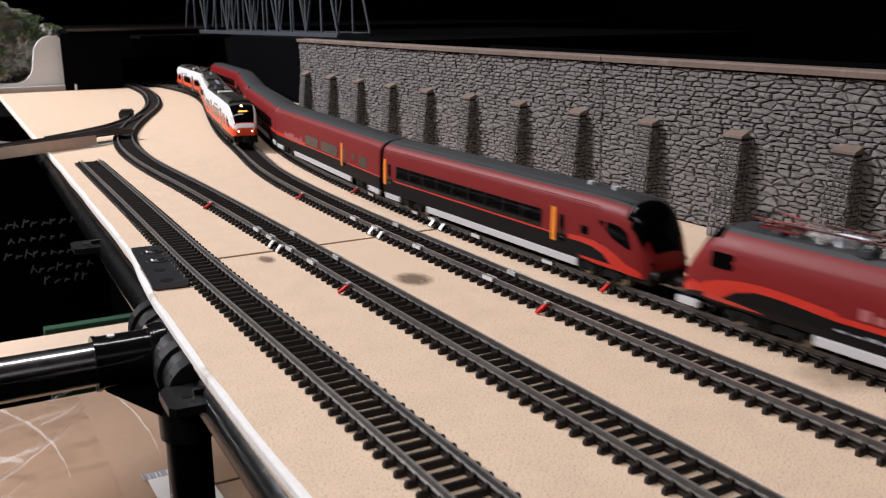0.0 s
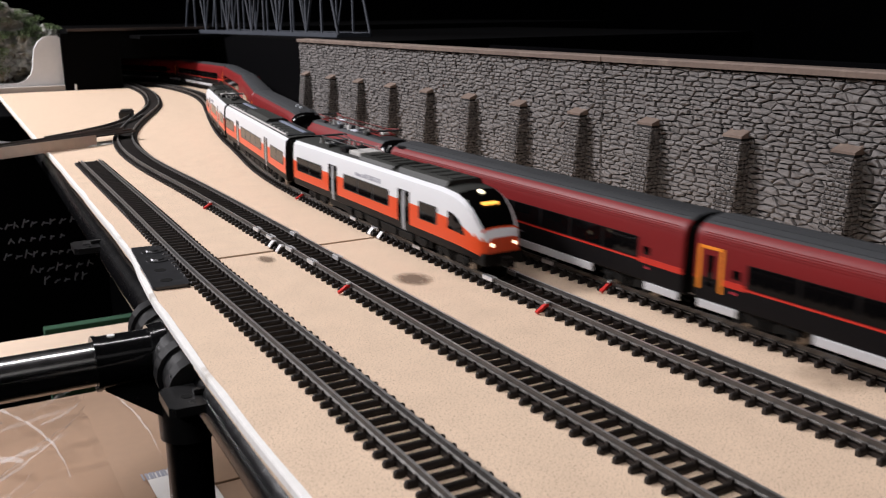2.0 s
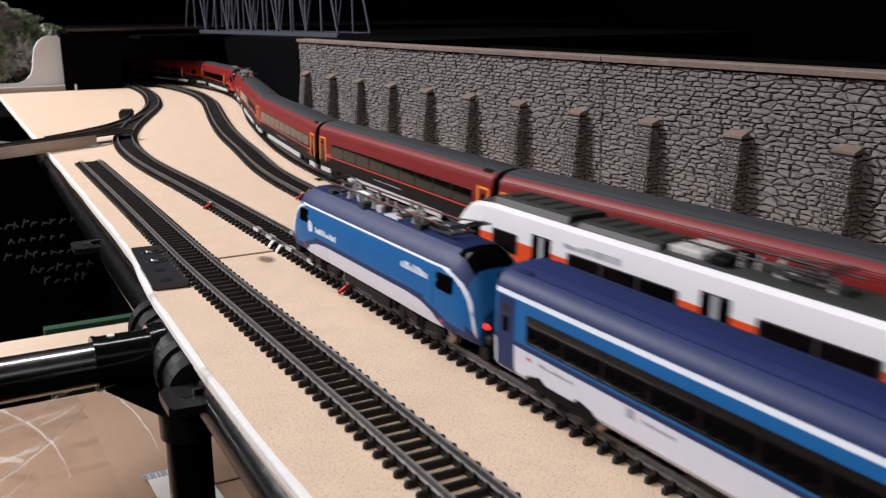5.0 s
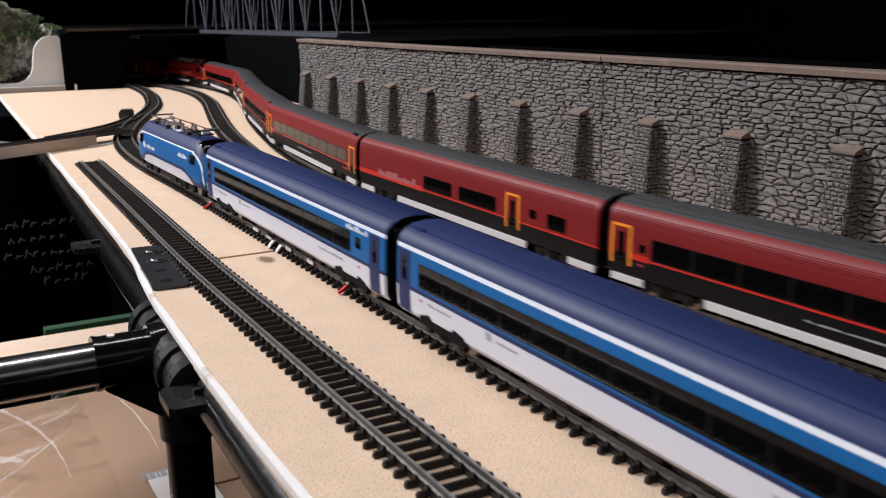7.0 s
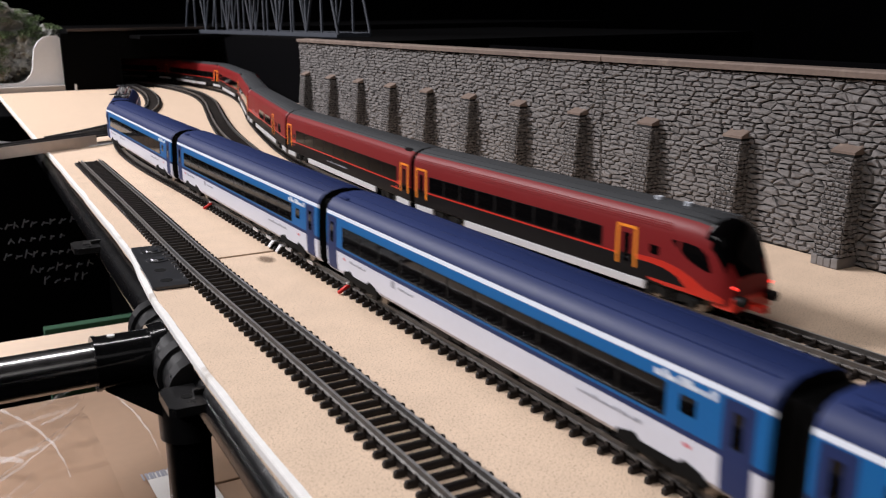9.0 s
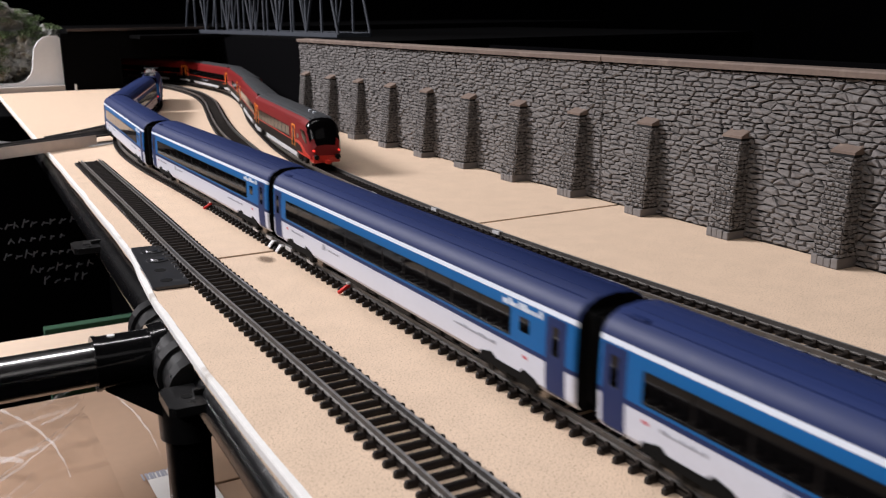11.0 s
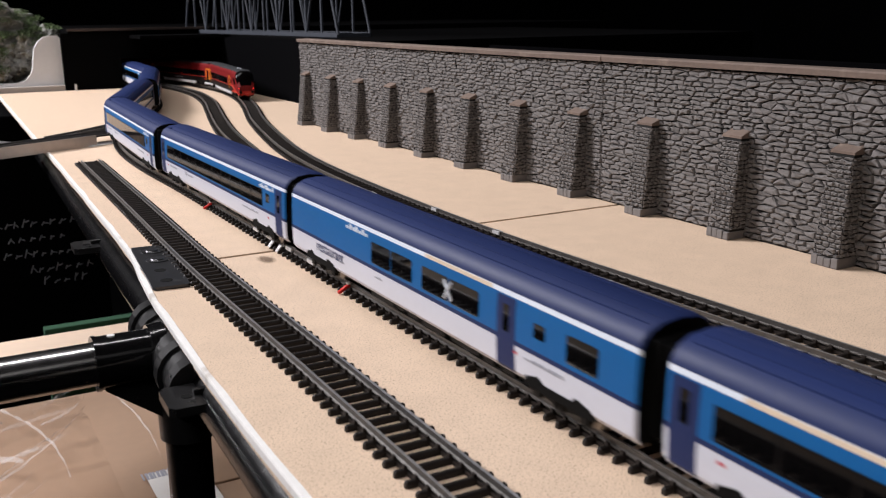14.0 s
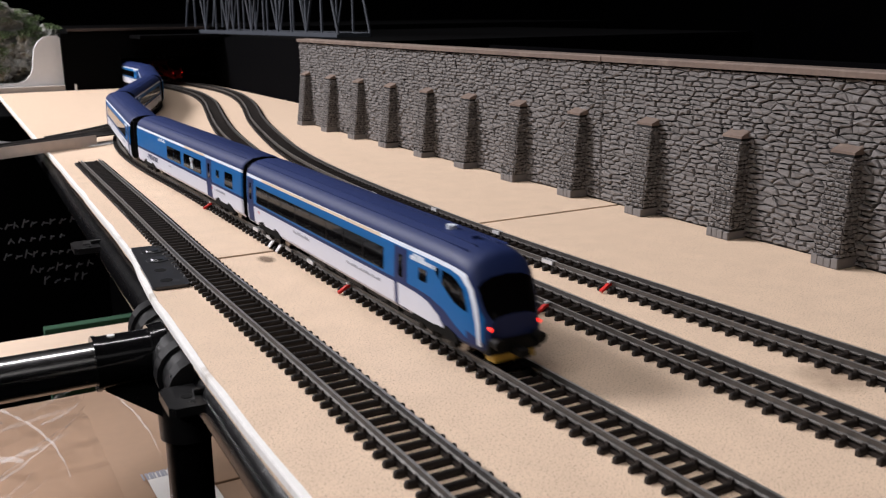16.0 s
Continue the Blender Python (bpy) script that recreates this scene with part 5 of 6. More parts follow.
        part("cable_duct", box(0.0015, 0.0050, -0.138, 0.138, 0.0447, 0.0456, bevel=0.0004), mat("duct_blue_grey", (0.30, 0.34, 0.44), 0.35, metal=0.3, var=0.1), t, "pale blue-grey cable duct")
        part("roof_pipe", tube((-0.0118, -0.138, 0.0440), (-0.0118, 0.138, 0.0440), 0.0008, 8), INSUL, t)
    return t


# ---- consists: each car with the distance of its middle from the train's reference point ----
BLUE_P, RED_P = 0.3135, 0.303
BLUE_CARS, RED_CARS, CITY_CARS = [], [], []
b_coach = blue_coach()
BLUE_CARS.append((b_coach, 1.5 * BLUE_P, JET_HALF))
for k in range(2, 6):
    BLUE_CARS.append((copy_thing(b_coach, Matrix()), (k + 0.5) * BLUE_P, JET_HALF))
BLUE_CARS.append((restaurant_coach(), 0.5 * BLUE_P, JET_HALF))
BLUE_CARS.append((blue_cab(), -0.5 * BLUE_P, JET_HALF))
BLUE_CARS.append((blue_loco(), 6 * BLUE_P + 0.113, LOCO_HALF))

# the leading red train: coaches, then its driving car at the rear
r_plain = red_coach(False)
LEAD = 0.004
RED_CARS.append((r_plain, 2.5 * RED_P + LEAD, JET_HALF))
RED_CARS.append((red_bistro(False), 1.5 * RED_P + LEAD, JET_HALF))
for k in range(3, 5):
    RED_CARS.append((copy_thing(r_plain, Matrix()), (k + 0.5) * RED_P + LEAD, JET_HALF))
RED_CARS.append((red_cab(False), 0.5 * RED_P + LEAD, JET_HALF))
# the second red train: locomotive, coaches with framed doors, driving car
R0 = -0.2135
RED_CARS.append((red_loco(), R0 / 2, LOCO_HALF))
r_coach, r_turned = red_coach(True), red_coach(True, -1, True)
RED_CARS.append((r_coach, R0 - 0.5 * RED_P, JET_HALF))
RED_CARS.append((r_turned, R0 - 3.5 * RED_P, JET_HALF))
for k, src in ((1, r_turned), (2, r_turned), (5, r_turned)):
    RED_CARS.append((copy_thing(src, Matrix()), R0 - (k + 0.5) * RED_P, JET_HALF))
RED_CARS.append((red_bistro(), R0 - 4.5 * RED_P, JET_HALF))
RED_CARS.append((red_cab(True), R0 - 6.5 * RED_P, JET_HALF))

CITY_CARS.append((city_car("orange_motor_car", "orange and white model railcar with lit headlights and amber display", -1), -0.152, CITY_HALF))
CITY_CARS.append((city_car("orange_middle_car", "orange and white middle car of a model railcar"), 0.154, CITY_HALF))
CITY_CARS.append((city_car("orange_motor_car", "orange and white rear railcar with roof equipment", 1), 0.460, CITY_HALF))

# ---- upper deck, black fascia and curtains at the far end ----
BROWNEDGE = mat("brown_edge", (0.05, 0.034, 0.028), 0.4, var=0.2)
deck = thing("upper_deck", "black upper deck over a dark tunnel space", "deck", kind="structure")
part("deck_top", box(0.285, 1.6, 1.99, 2.75, 0.108, 0.1155, bevel=0.001), BLACKBOARD, deck)
# deck carried on unseen behind the rock, to keep the tunnel dark
part("deck_top", box(-6.5, 0.2845, 2.26, 2.75, 0.108, 0.1155, bevel=0.001), BLACKBOARD, deck)
part("deck_edge", box(0.285, 0.56, 1.984, 1.9895, 0.1125, 0.1172, bevel=0.0008), BROWNEDGE, deck, "thin brown deck edge strip")
# added board under the deck edge, keeps lamp light off the trains below
part("deck_lip", box(0.400, 0.5615, 1.890, 1.9885, 0.0975, 0.1035), BLACKBOARD, deck, "added black board that shades the tracks at the tunnel mouth")
part("fascia", box(0.272, 0.381, 1.9895, 2.0, -0.02, 0.108), BLACKBOARD, deck)
part("fascia", box(0.3811, 0.562, 1.9895, 2.0, 0.0585, 0.108), BLACKBOARD, deck)
part("fascia", box(0.5625, 1.6, 1.9895, 2.0, -0.3, 0.108), BLACKBOARD, deck)
# unseen panel added behind the foam, stops light entering the tunnel sideways
part("end_panel", box(0.2795, 0.2845, 2.03, 2.228, -0.02, 0.1078), BLACKBOARD, deck)
part("back_panel", box(-6.5, 1.6, 2.74, 2.75, -0.02, 0.1079), BLACKCLOTH, deck)
part("side_panel", box(0.5625, 0.5705, 1.216, 1.989, -0.3, 0.100), BLACKCLOTH, deck, "black side panel under the bridge")
part("side_deck", box(0.562, 1.3, 1.216, 1.9885, 0.1002, 0.1040), BLACKBOARD, deck)
part("side_panel", box(0.4735, 1.3, 1.212, 1.2155, -0.3, 0.100), BLACKCLOTH, deck)
tagged(part("backdrop", box(0.75, 0.76, -4.5, 1.2, -0.9, 0.095), BLACKCLOTH), "black cloth curtain behind the stone wall", "curtain", kind="structure")

# ---- grey truss bridge on the upper deck ----
bridge = thing("truss_bridge", "grey steel truss model bridge on the upper deck", "bridge", at=Matrix.Translation((0.533, 2.06, 0.1042)) @ Matrix.Rotation(math.atan2(-0.085, -0.66) + math.pi, 4, "Z"))
# local y runs back along the bridge; the near end is at -0.67
BL, BH, BW = 0.63, 0.17, 0.06
for x in (0.0, BW):
    part("bottom_chord", box(x - 0.003, x + 0.003, -BL, 0, 0.0, 0.007, bevel=0.0005), BRIDGEGREY, bridge)
    part("top_chord", box(x - 0.003, x + 0.003, -BL + 0.05, -0.05, BH, BH + 0.007, bevel=0.0005), BRIDGEGREY, bridge)
    n = 12
    for k in range(n + 1):
        y = -BL * k / n
        if 0 < k < n:
            part("post", box(x - 0.0014, x + 0.0014, y - 0.0018, y + 0.0018, 0.007, BH), BRIDGEGREY, bridge)
        if k < n:
            y2 = -BL * (k + 1) / n
            a, b = ((y, 0.004), (y2, BH)) if k % 2 == 0 else ((y, BH), (y2, 0.004))
            part("diagonal", tube((x, a[0], a[1]), (x, b[0], b[1]), 0.0024 if k in (0, n - 1) else 0.0017, 6), BRIDGEGREY, bridge)
for k in range(13):
    y = -BL * k / 12
    part("cross_beam", box(0, BW, y - 0.002, y + 0.002, 0.0005, 0.006), BRIDGEGREY, bridge)

# ---- rock scenery and its white foam profile ----
def rock_mass(x0, x1, y0, y1, z1, seed):
    bm = bmesh.new()
    bmesh.ops.create_icosphere(bm, subdivisions=5, radius=1.0)
    for v in bm.verts:
        d = v.co.normalized()
        n1 = noise.fractal(d * 1.6 + Vector((seed, 0, 0)), 1.0, 2.0, 5)
        n2 = abs(noise.noise(Vector((d.x * 4, d.y * 4, d.z * 9)) + Vector((seed, 3, 1))))
        r = 1.0 + 0.28 * n1 - 0.22 * n2
        p = d * r
        v.co = Vector(((x0 + x1) / 2 + p.x * (x1 - x0) / 2, (y0 + y1) / 2 + p.y * (y1 - y0) / 2, max(-0.006, z1 * (p.z * 0.5 + 0.42))))
    return bm


rock = thing("rock_scenery", "grey plaster rock outcrop with green moss and shrubs", "scenery")
part("rock", rock_mass(-0.06, 0.27, 2.045, 2.24, 0.195, 2.0), ROCK, rock)
part("rock", rock_mass(0.17, 0.305, 2.04, 2.17, 0.135, 5.0), ROCK, rock)
part("rock", rock_mass(0.02, 0.19, 2.015, 2.10, 0.10, 9.0), ROCK, rock)


def moss_tuft(n, r, seed):
    rng = random.Random(seed)
    V, F = [], []
    for _ in range(n):
        d = Vector((rng.gauss(0, 1), rng.gauss(0, 1), rng.gauss(0.3, 1))).normalized() * r * rng.random() ** 0.4
        s = rng.uniform(0.0016, 0.0032)
        a, b = Vector((rng.gauss(0, 1), rng.gauss(0, 1), rng.gauss(0, 1))).normalized() * s, Vector((rng.gauss(0, 1), rng.gauss(0, 1), rng.gauss(0, 1))).normalized() * s
        o = len(V)
        V += [tuple(d), tuple(d + a), tuple(d + a + b), tuple(d + b)]
        F.append((o, o + 1, o + 2, o + 3))
    me = bpy.data.meshes.new("moss")
    me.from_pydata(V, [], F)
    me.materials.append(MOSS)
    return me


TUFTS = [moss_tuft(240, 0.016, k) for k in range(3)]
rng = random.Random(8)
depsgraph_rock = bpy.context.evaluated_depsgraph_get()
depsgraph_rock.update()
for k in range(90):
    x, y = rng.uniform(-0.03, 0.29), rng.uniform(2.03, 2.16)
    hit, loc, nor, _, ob, _ = scene.ray_cast(depsgraph_rock, Vector((x, y - 0.02, 0.4)), Vector((0, 0.05, -1)).normalized())
    if hit and ob.name.startswith("rock"):
        piece("moss", TUFTS[k % 3], rock, Matrix.Translation(loc) @ Matrix.Rotation(rng.uniform(0, 6), 4, "Z") @ Matrix.Diagonal((1.1, 1.1, 0.5, 1)))

for k in range(150):
    x, z = rng.uniform(-0.02, 0.29), rng.uniform(0.03, 0.19)
    hit, loc, nor, _, ob, _ = scene.ray_cast(depsgraph_rock, Vector((x * 0.8, 1.7, z)), Vector((x * 0.2, 0.4, 0)).normalized())
    if hit and ob.name.startswith("rock") and nor.z > 0.05 and noise.noise(loc * 25) > -0.1:
        piece("moss", TUFTS[k % 3], rock, Matrix.Translation(loc) @ Matrix.Rotation(rng.uniform(0, 6), 4, "Z") @ Matrix.Diagonal((0.9, 0.9, 0.5, 1)))

foam = thing("foam_profile", "white curved foam board landscape profile on a grey base", "scenery profile")
out = [(0.277, 0.010), (0.2745, 0.100), (0.268, 0.104), (0.255, 0.1045), (0.243, 0.102), (0.232, 0.093), (0.225, 0.080), (0.221, 0.062), (0.219, 0.045), (0.214, 0.032), (0.205, 0.022), (0.190, 0.0165), (0.168, 0.016), (0.145, 0.0165), (-0.10, 0.0165), (-0.10, 0.010)]
part("foam_panel", loft([[(x, y, z) for x, z in out] for y in (2.012, 2.022)]), WHITEPAINT, foam)
part("foam_base", box(-0.10, 0.2785, 1.992, 2.024, -0.006, 0.0100, bevel=0.0008), mat("grey_base", (0.42, 0.38, 0.35), 0.7, var=0.1), foam, "grey base strip")
part("pin", tube((0.289, 1.975, 0.0), (0.289, 1.975, 0.012), 0.0022, 8), mat("pale_pin", (0.45, 0.43, 0.4), 0.5), base)

# ---- branch track on an aluminium ramp at the board's edge ----
ramp = thing("track_ramp", "aluminium channel ramp carrying a branch track over the board edge", "ramp", at=Matrix.Translation((0.181, 1.126, 0.0)) @ Matrix.Rotation(math.atan2(-0.0528, -0.1007), 4, "Z"))
# local x runs along the ramp away from the board, local y to its near side
prof = [(-0.040, 0.004), (-0.040, 0.0105), (-0.038, 0.0105), (-0.038, 0.0085), (-0.002, 0.0085), (-0.002, 0.0118), (0.0, 0.0118), (0.0, 0.0), (-0.002, 0.0), (-0.002, 0.004)]
part("channel", loft([[(x, y, z) for y, z in prof] for x in (0.0, 0.52)]), ALU, ramp, "brushed aluminium channel")
part("track_bed", box(-0.06, 0.52, -0.035, -0.004, 0.0086, 0.0104, bevel=0.0004), SLEEPER, ramp)
for y in (-0.0275, -0.011):
    part("rail", box(-0.06, 0.52, y - 0.0006, y + 0.0006, 0.0104, 0.0125), RAILSIDE, ramp)
part("ramp_plate", box(0.075, 0.52, -0.085, -0.041, 0.0040, 0.0100, bevel=0.0006), mat("grey_plate", (0.10, 0.098, 0.098), 0.5, var=0.15), ramp, "dark grey plate")
part("paper_shim", box(-0.028, 0.012, -0.012, 0.006, 0.0003, 0.0011), PAPER, ramp, "white paper shim")
part("paper_shim", box(0.040, 0.075, -0.060, -0.041, 0.0003, 0.0020), PAPER, ramp)
branch = smooth_line([(0.285, 1.41), (0.262, 1.345), (0.232, 1.29), (0.20, 1.25), (0.165, 1.215), (0.13, 1.185)])
br = thing("branch_track", "short dark branch track joining the curve", "railway track", "model railway tracks")
for off in (-0.00825, 0.00825):
    part("rail", rail_mesh(branch, off, branch[0][2], branch[0][-3]), [RAIL, RAILSIDE], br)
s_b = float(branch[0][2])
while s_b < branch[0][-3]:
    a, b = on_line(branch, s_b - 0.006), on_line(branch, s_b + 0.006)
    piece("sleeper", SLEEPER_MESH, br, Matrix.Translation(on_line(branch, s_b, 0.0004)) @ Matrix.Rotation(math.atan2(-(b - a).x, (b - a).y), 4, "Z"))
    s_b += PITCH_S
motor = thing("point_motor", "small black point motor box beside the track", "point motor", at=Matrix.Translation((0.2715, 1.415, 0)) @ Matrix.Rotation(-0.34, 4, "Z") @ Matrix.Diagonal((0.72, 0.72, 0.9, 1)))
part("housing", box(-0.012, 0.012, -0.02, 0.02, 0, 0.010, bevel=0.001), BLACKPLASTIC, motor)
part("lid", box(-0.010, 0.010, -0.017, 0.017, 0.010, 0.0125, bevel=0.0008), BLACKPLASTIC, motor)

# ---- feed clips, joiners and stains on the board ----
def feed_clip(line, s, side=-1):
    c = on_line(line, s)
    a, b = on_line(line, s - 0.006), on_line(line, s + 0.006)
    m = Matrix.Translation(c) @ Matrix.Rotation(math.atan2(-(b - a).x, (b - a).y), 4, "Z")
    t = thing("feed_clip", "small red power feed clip on the rail", "feed clip", "feed clips", at=m @ Matrix.Diagonal((1, 0.8, 1, 1)))
    bm = bmesh.new()
    x = side * 0.0092
    add_loft(bm, [[(x + side * u, y, z) for u, z in ((0.0, 0.0048), (0.0022, 0.0045), (0.0044, 0.0030), (0.0070, 0.0016), (0.0064, 0.0005), (0.0036, 0.0018), (0.0016, 0.0032), (0.0, 0.0036))] for y in (-0.0013, 0.0013)])
    bmesh.ops.recalc_face_normals(bm, faces=bm.faces)
    part("clip_body", bm, REDCLIP, t)
    part("contact", box(min(x - side * 0.001, x + side * 0.0018), max(x - side * 0.001, x + side * 0.0018), -0.0014, 0.0014, 0.0050, 0.0060, bevel=0.0003), ZINC, t, "shiny metal contact")


def rail_joiner(line, s, side, length=0.009):
    c = on_line(line, s)
    a, b = on_line(line, s - 0.006), on_line(line, s + 0.006)
    m = Matrix.Translation(c) @ Matrix.Rotation(math.atan2(-(b - a).x, (b - a).y), 4, "Z")
    t = thing("rail_joiner", "shiny metal joiner clamped on the rail", "rail joiner", "rail joiners", at=m)
    x = side * 0.00825
    bm = bmesh.new()
    for sd in (-1, 1):
        add_box(bm, x + sd * 0.0012 - 0.0006, x + sd * 0.0012 + 0.0006, -length / 2, length / 2, 0.0034, 0.0056, 0.0002)
    part("sleeve", bm, ZINC, t)


for line, ss in ((LINE_B, (0.4448, 0.7032)), (LINE_C, (0.3635, 0.700)), (LINE_D, (0.3769, 0.7))):
    for s in ss:
        feed_clip(line, s)
for line, ss in ((LINE_B, (0.598, 0.572, 0.536, 0.500)), (LINE_C, (0.596, 0.560, 0.500, 0.418)), (LINE_D, (0.672, 0.592, 0.566, 0.506, 0.430))):
    for i, s in enumerate(ss):
        rail_joiner(line, s, -1, 0.010)
        if i % 2:
            rail_joiner(line, s + 0.002, 1, 0.008)


def tab_pair(line, s):
    """Two bent connector tabs at the outer side of the rail."""
    c = on_line(line, s)
    t = thing("connector_tab", "pair of bent silver connector tabs beside the rail", "connector tab", "connector tabs", at=Matrix.Translation(c))
    for o in (-0.008, 0.006):
        bm = bmesh.new()
        add_loft(bm, [[(-0.0095 - u, y + o, z) for u, z in ((0.0, 0.0050), (0.0018, 0.0051), (0.0034, 0.0034), (0.0048, 0.0016), (0.0048, 0.0009), (0.0030, 0.0026), (0.0018, 0.0043), (0.0, 0.0042))] for y in (-0.0019, 0.0019)])
        bmesh.ops.recalc_face_normals(bm, faces=bm.faces)
        part("tab", bm, ZINC, t)


for line in (LINE_B, LINE_C, LINE_D):
    tab_pair(line, SEAM + 0.001)


def stain(x, y, rx, ry, strength, seed):
    m = bpy.data.materials.new("oil_stain")
    m.use_nodes = True
    nt = m.node_tree
    n, link = nt.nodes, nt.links.new
    b = n["Principled BSDF"]
    b.inputs["Base Color"].default_value, b.inputs["Roughness"].default_value = (0.17, 0.115, 0.075, 1), 0.7
    co, gr, no, mu, ra = n.new("ShaderNodeTexCoord"), n.new("ShaderNodeTexGradient"), n.new("ShaderNodeTexNoise"), n.new("ShaderNodeMath"), n.new("ShaderNodeMapRange")
    gr.gradient_type = "SPHERICAL"
    no.inputs["Scale"].default_value, no.inputs["Detail"].default_value = 3.0, 5
    mp = n.new("ShaderNodeMapping")
    mp.inputs["Location"].default_value = (seed, 0, 0)
    link(co.outputs["Object"], gr.inputs["Vector"]), link(co.outputs["Object"], mp.inputs["Vector"]), link(mp.outputs[0], no.inputs["Vector"])
    mu.operation = "MULTIPLY"
    link(gr.outputs["Fac"], mu.inputs[0]), link(no.outputs["Fac"], mu.inputs[1])
    ra.inputs["From Min"].default_value, ra.inputs["From Max"].default_value, ra.inputs["To Max"].default_value = 0.02, 0.3, strength
    link(mu.outputs[0], ra.inputs["Value"]), link(ra.outputs[0], b.inputs["Alpha"])
    bm = bmesh.new()
    bmesh.ops.create_circle(bm, cap_ends=True, segments=32, radius=1.0)
    ob = part("stain", bm, m, base)
    ob.matrix_basis = Matrix.Translation((x, y, 0.0003)) @ Matrix.Diagonal((rx, ry, 1, 1))


stain(0.2325, 0.451, 0.012, 0.016, 0.75, 1)
stain(0.1765, 0.535, 0.006, 0.011, 0.7, 2)
stain(0.287, 0.60, 0.005, 0.007, 0.5, 3)
stain(0.312, 0.235, 0.02, 0.02, 0.25, 4)

# ---- mending plate over the seam at the board's edge ----
plate = thing("mending_plate", "dark steel mending plate screwed over the board seam", "metal plate", at=Matrix.Translation((0.1160, 0.5505, 0.0006)) @ Matrix.Rotation(-0.088, 4, "Z"))
bm = loft([[(x, y, z) for x, y in ((-0.0100, -0.048), (-0.0085, -0.0495), (0.0085, -0.0495), (0.0100, -0.048), (0.0100, 0.048), (0.0085, 0.0495), (-0.0085, 0.0495), (-0.0100, 0.048))] for z in (0, 0.0014)])
part("plate", bm, mat("dark_steel", (0.055, 0.056, 0.06), 0.38, metal=0.7, var=0.2, scale=80), plate)
for y, hole in ((0.034, False), (0.011, False), (-0.014, True), (-0.037, True)):
    if hole:
        part("hole", tube((-0.001, y, 0.0013), (-0.001, y, 0.00155), 0.0034, 16), BLACKGAP, plate)
    else:
        sc = part("screw", tube((0.001, y, 0.0014), (0.001, y, 0.0026), 0.0046, 18, 0.0036), mat("dark_screw", (0.16, 0.16, 0.165), 0.3, metal=0.9), plate)
        part("washer", tube((0.001, y, 0.0013), (0.001, y, 0.0019), 0.0068, 20), mat("dark_screw", (0.16, 0.16, 0.165)), sc)

# ---- black tube frame that carries the boards ----
GLOSSBLACK = mat("glossy_black_plastic", (0.006, 0.006, 0.0065), 0.14, spec=0.5, var=0.1, scale=60)
frame_t = thing("tube_frame", "black tube frame with chrome cross bar under the boards", "frame")
part("edge_tube", tube((0.0885, 0.0, -0.0205), (0.139, 1.30, -0.0205), 0.0112, 24), BLACKSTEEL, frame_t, "black powder-coated tube")
part("cross_tube", tube((0.085, 0.462, -0.0205), (-0.9, 0.462, -0.0205), 0.0108, 28), CHROME, frame_t, "polished chrome tube")
sl = part("sleeve", tube((0.112, 0.462, -0.0205), (0.0625, 0.462, -0.0205), 0.0132, 32), GLOSSBLACK, frame_t, "glossy black plastic sleeve")
part("rivet", tube((0.0715, 0.461, -0.0080), (0.0715, 0.461, -0.0068), 0.0019, 12), PAPER, sl, "white rivet head")
part("sleeve_lip", tube((0.0625, 0.462, -0.0205), (0.0645, 0.462, -0.0205), 0.0138, 28), GLOSSBLACK, sl)
part("leg", tube((0.1045, 0.460, -0.03), (0.1045, 0.460, -0.95), 0.0115, 24), BLACKSTEEL, frame_t)
part("leg_collar", tube((0.1045, 0.460, -0.040), (0.1045, 0.460, -0.066), 0.0140, 24), BLACKPLASTIC, frame_t)
bm = bmesh.new()
add_tube(bm, (0.0995, 0.400, -0.0205), (0.1035, 0.512, -0.0205), 0.0138, 20)
for y in (0.400, 0.425, 0.478, 0.497):
    add_tube(bm, (0.0995 + (y - 0.412) * 0.04, y, -0.0205), (0.0995 + (y + 0.009 - 0.412) * 0.04, y + 0.009, -0.0205), 0.0156, 20)
part("tee_joint", bm, BLACKPLASTIC, frame_t, "black plastic tee joint")
gus = loft([[(x, y, z) for x, z in ((0.105, -0.030), (0.066, -0.033), (0.105, -0.062))] for y in (0.455, 0.469)])
part("gusset", gus, BLACKPLASTIC, frame_t)
wing = loft([[(x, y, z) for x, y in ((0.0715, 0.4835), (0.0735, 0.4805), (0.0955, 0.4575), (0.1010, 0.4815))] for z in (-0.0385, -0.0345)])
part("gusset_wing", wing, BLACKPLASTIC, frame_t, "flat triangular stiffener")
part("tee_collar", tube((0.0890, 0.462, -0.0205), (0.0965, 0.462, -0.0205), 0.0150, 28, 0.0162), GLOSSBLACK, frame_t)


def bracket(y, x):
    b = thing("edge_bracket", "black plastic bracket with a screw hole below the board", "bracket", "edge brackets", at=Matrix.Translation((x, y, -0.0165)) @ Matrix.Rotation(-0.03, 4, "Z"))
    pl = loft([[(u, v, z) for u, v in ((0.006, -0.0130), (-0.022, -0.0130), (-0.0245, -0.010), (-0.0245, 0.010), (-0.022, 0.0130), (0.006, 0.0130))] for z in (-0.002, 0.002)])
    p = part("tongue", pl, BLACKPLASTIC, b)
    part("screw_hole", tube((-0.015, -0.001, 0.0019), (-0.015, -0.001, 0.0022), 0.0024, 14), BLACKGAP, p)
    part("rib", box(-0.012, 0.006, -0.0015, 0.0015, 0.002, 0.0045, bevel=0.0005), BLACKPLASTIC, p)
    part("web", loft([[(u, v, z) for u, z in ((0.006, -0.002), (-0.008, -0.002), (0.004, -0.026))] for v in (-0.002, 0.001)]), BLACKPLASTIC, b)


bracket(0.385, 0.1030)
bracket(0.697, 0.1130)

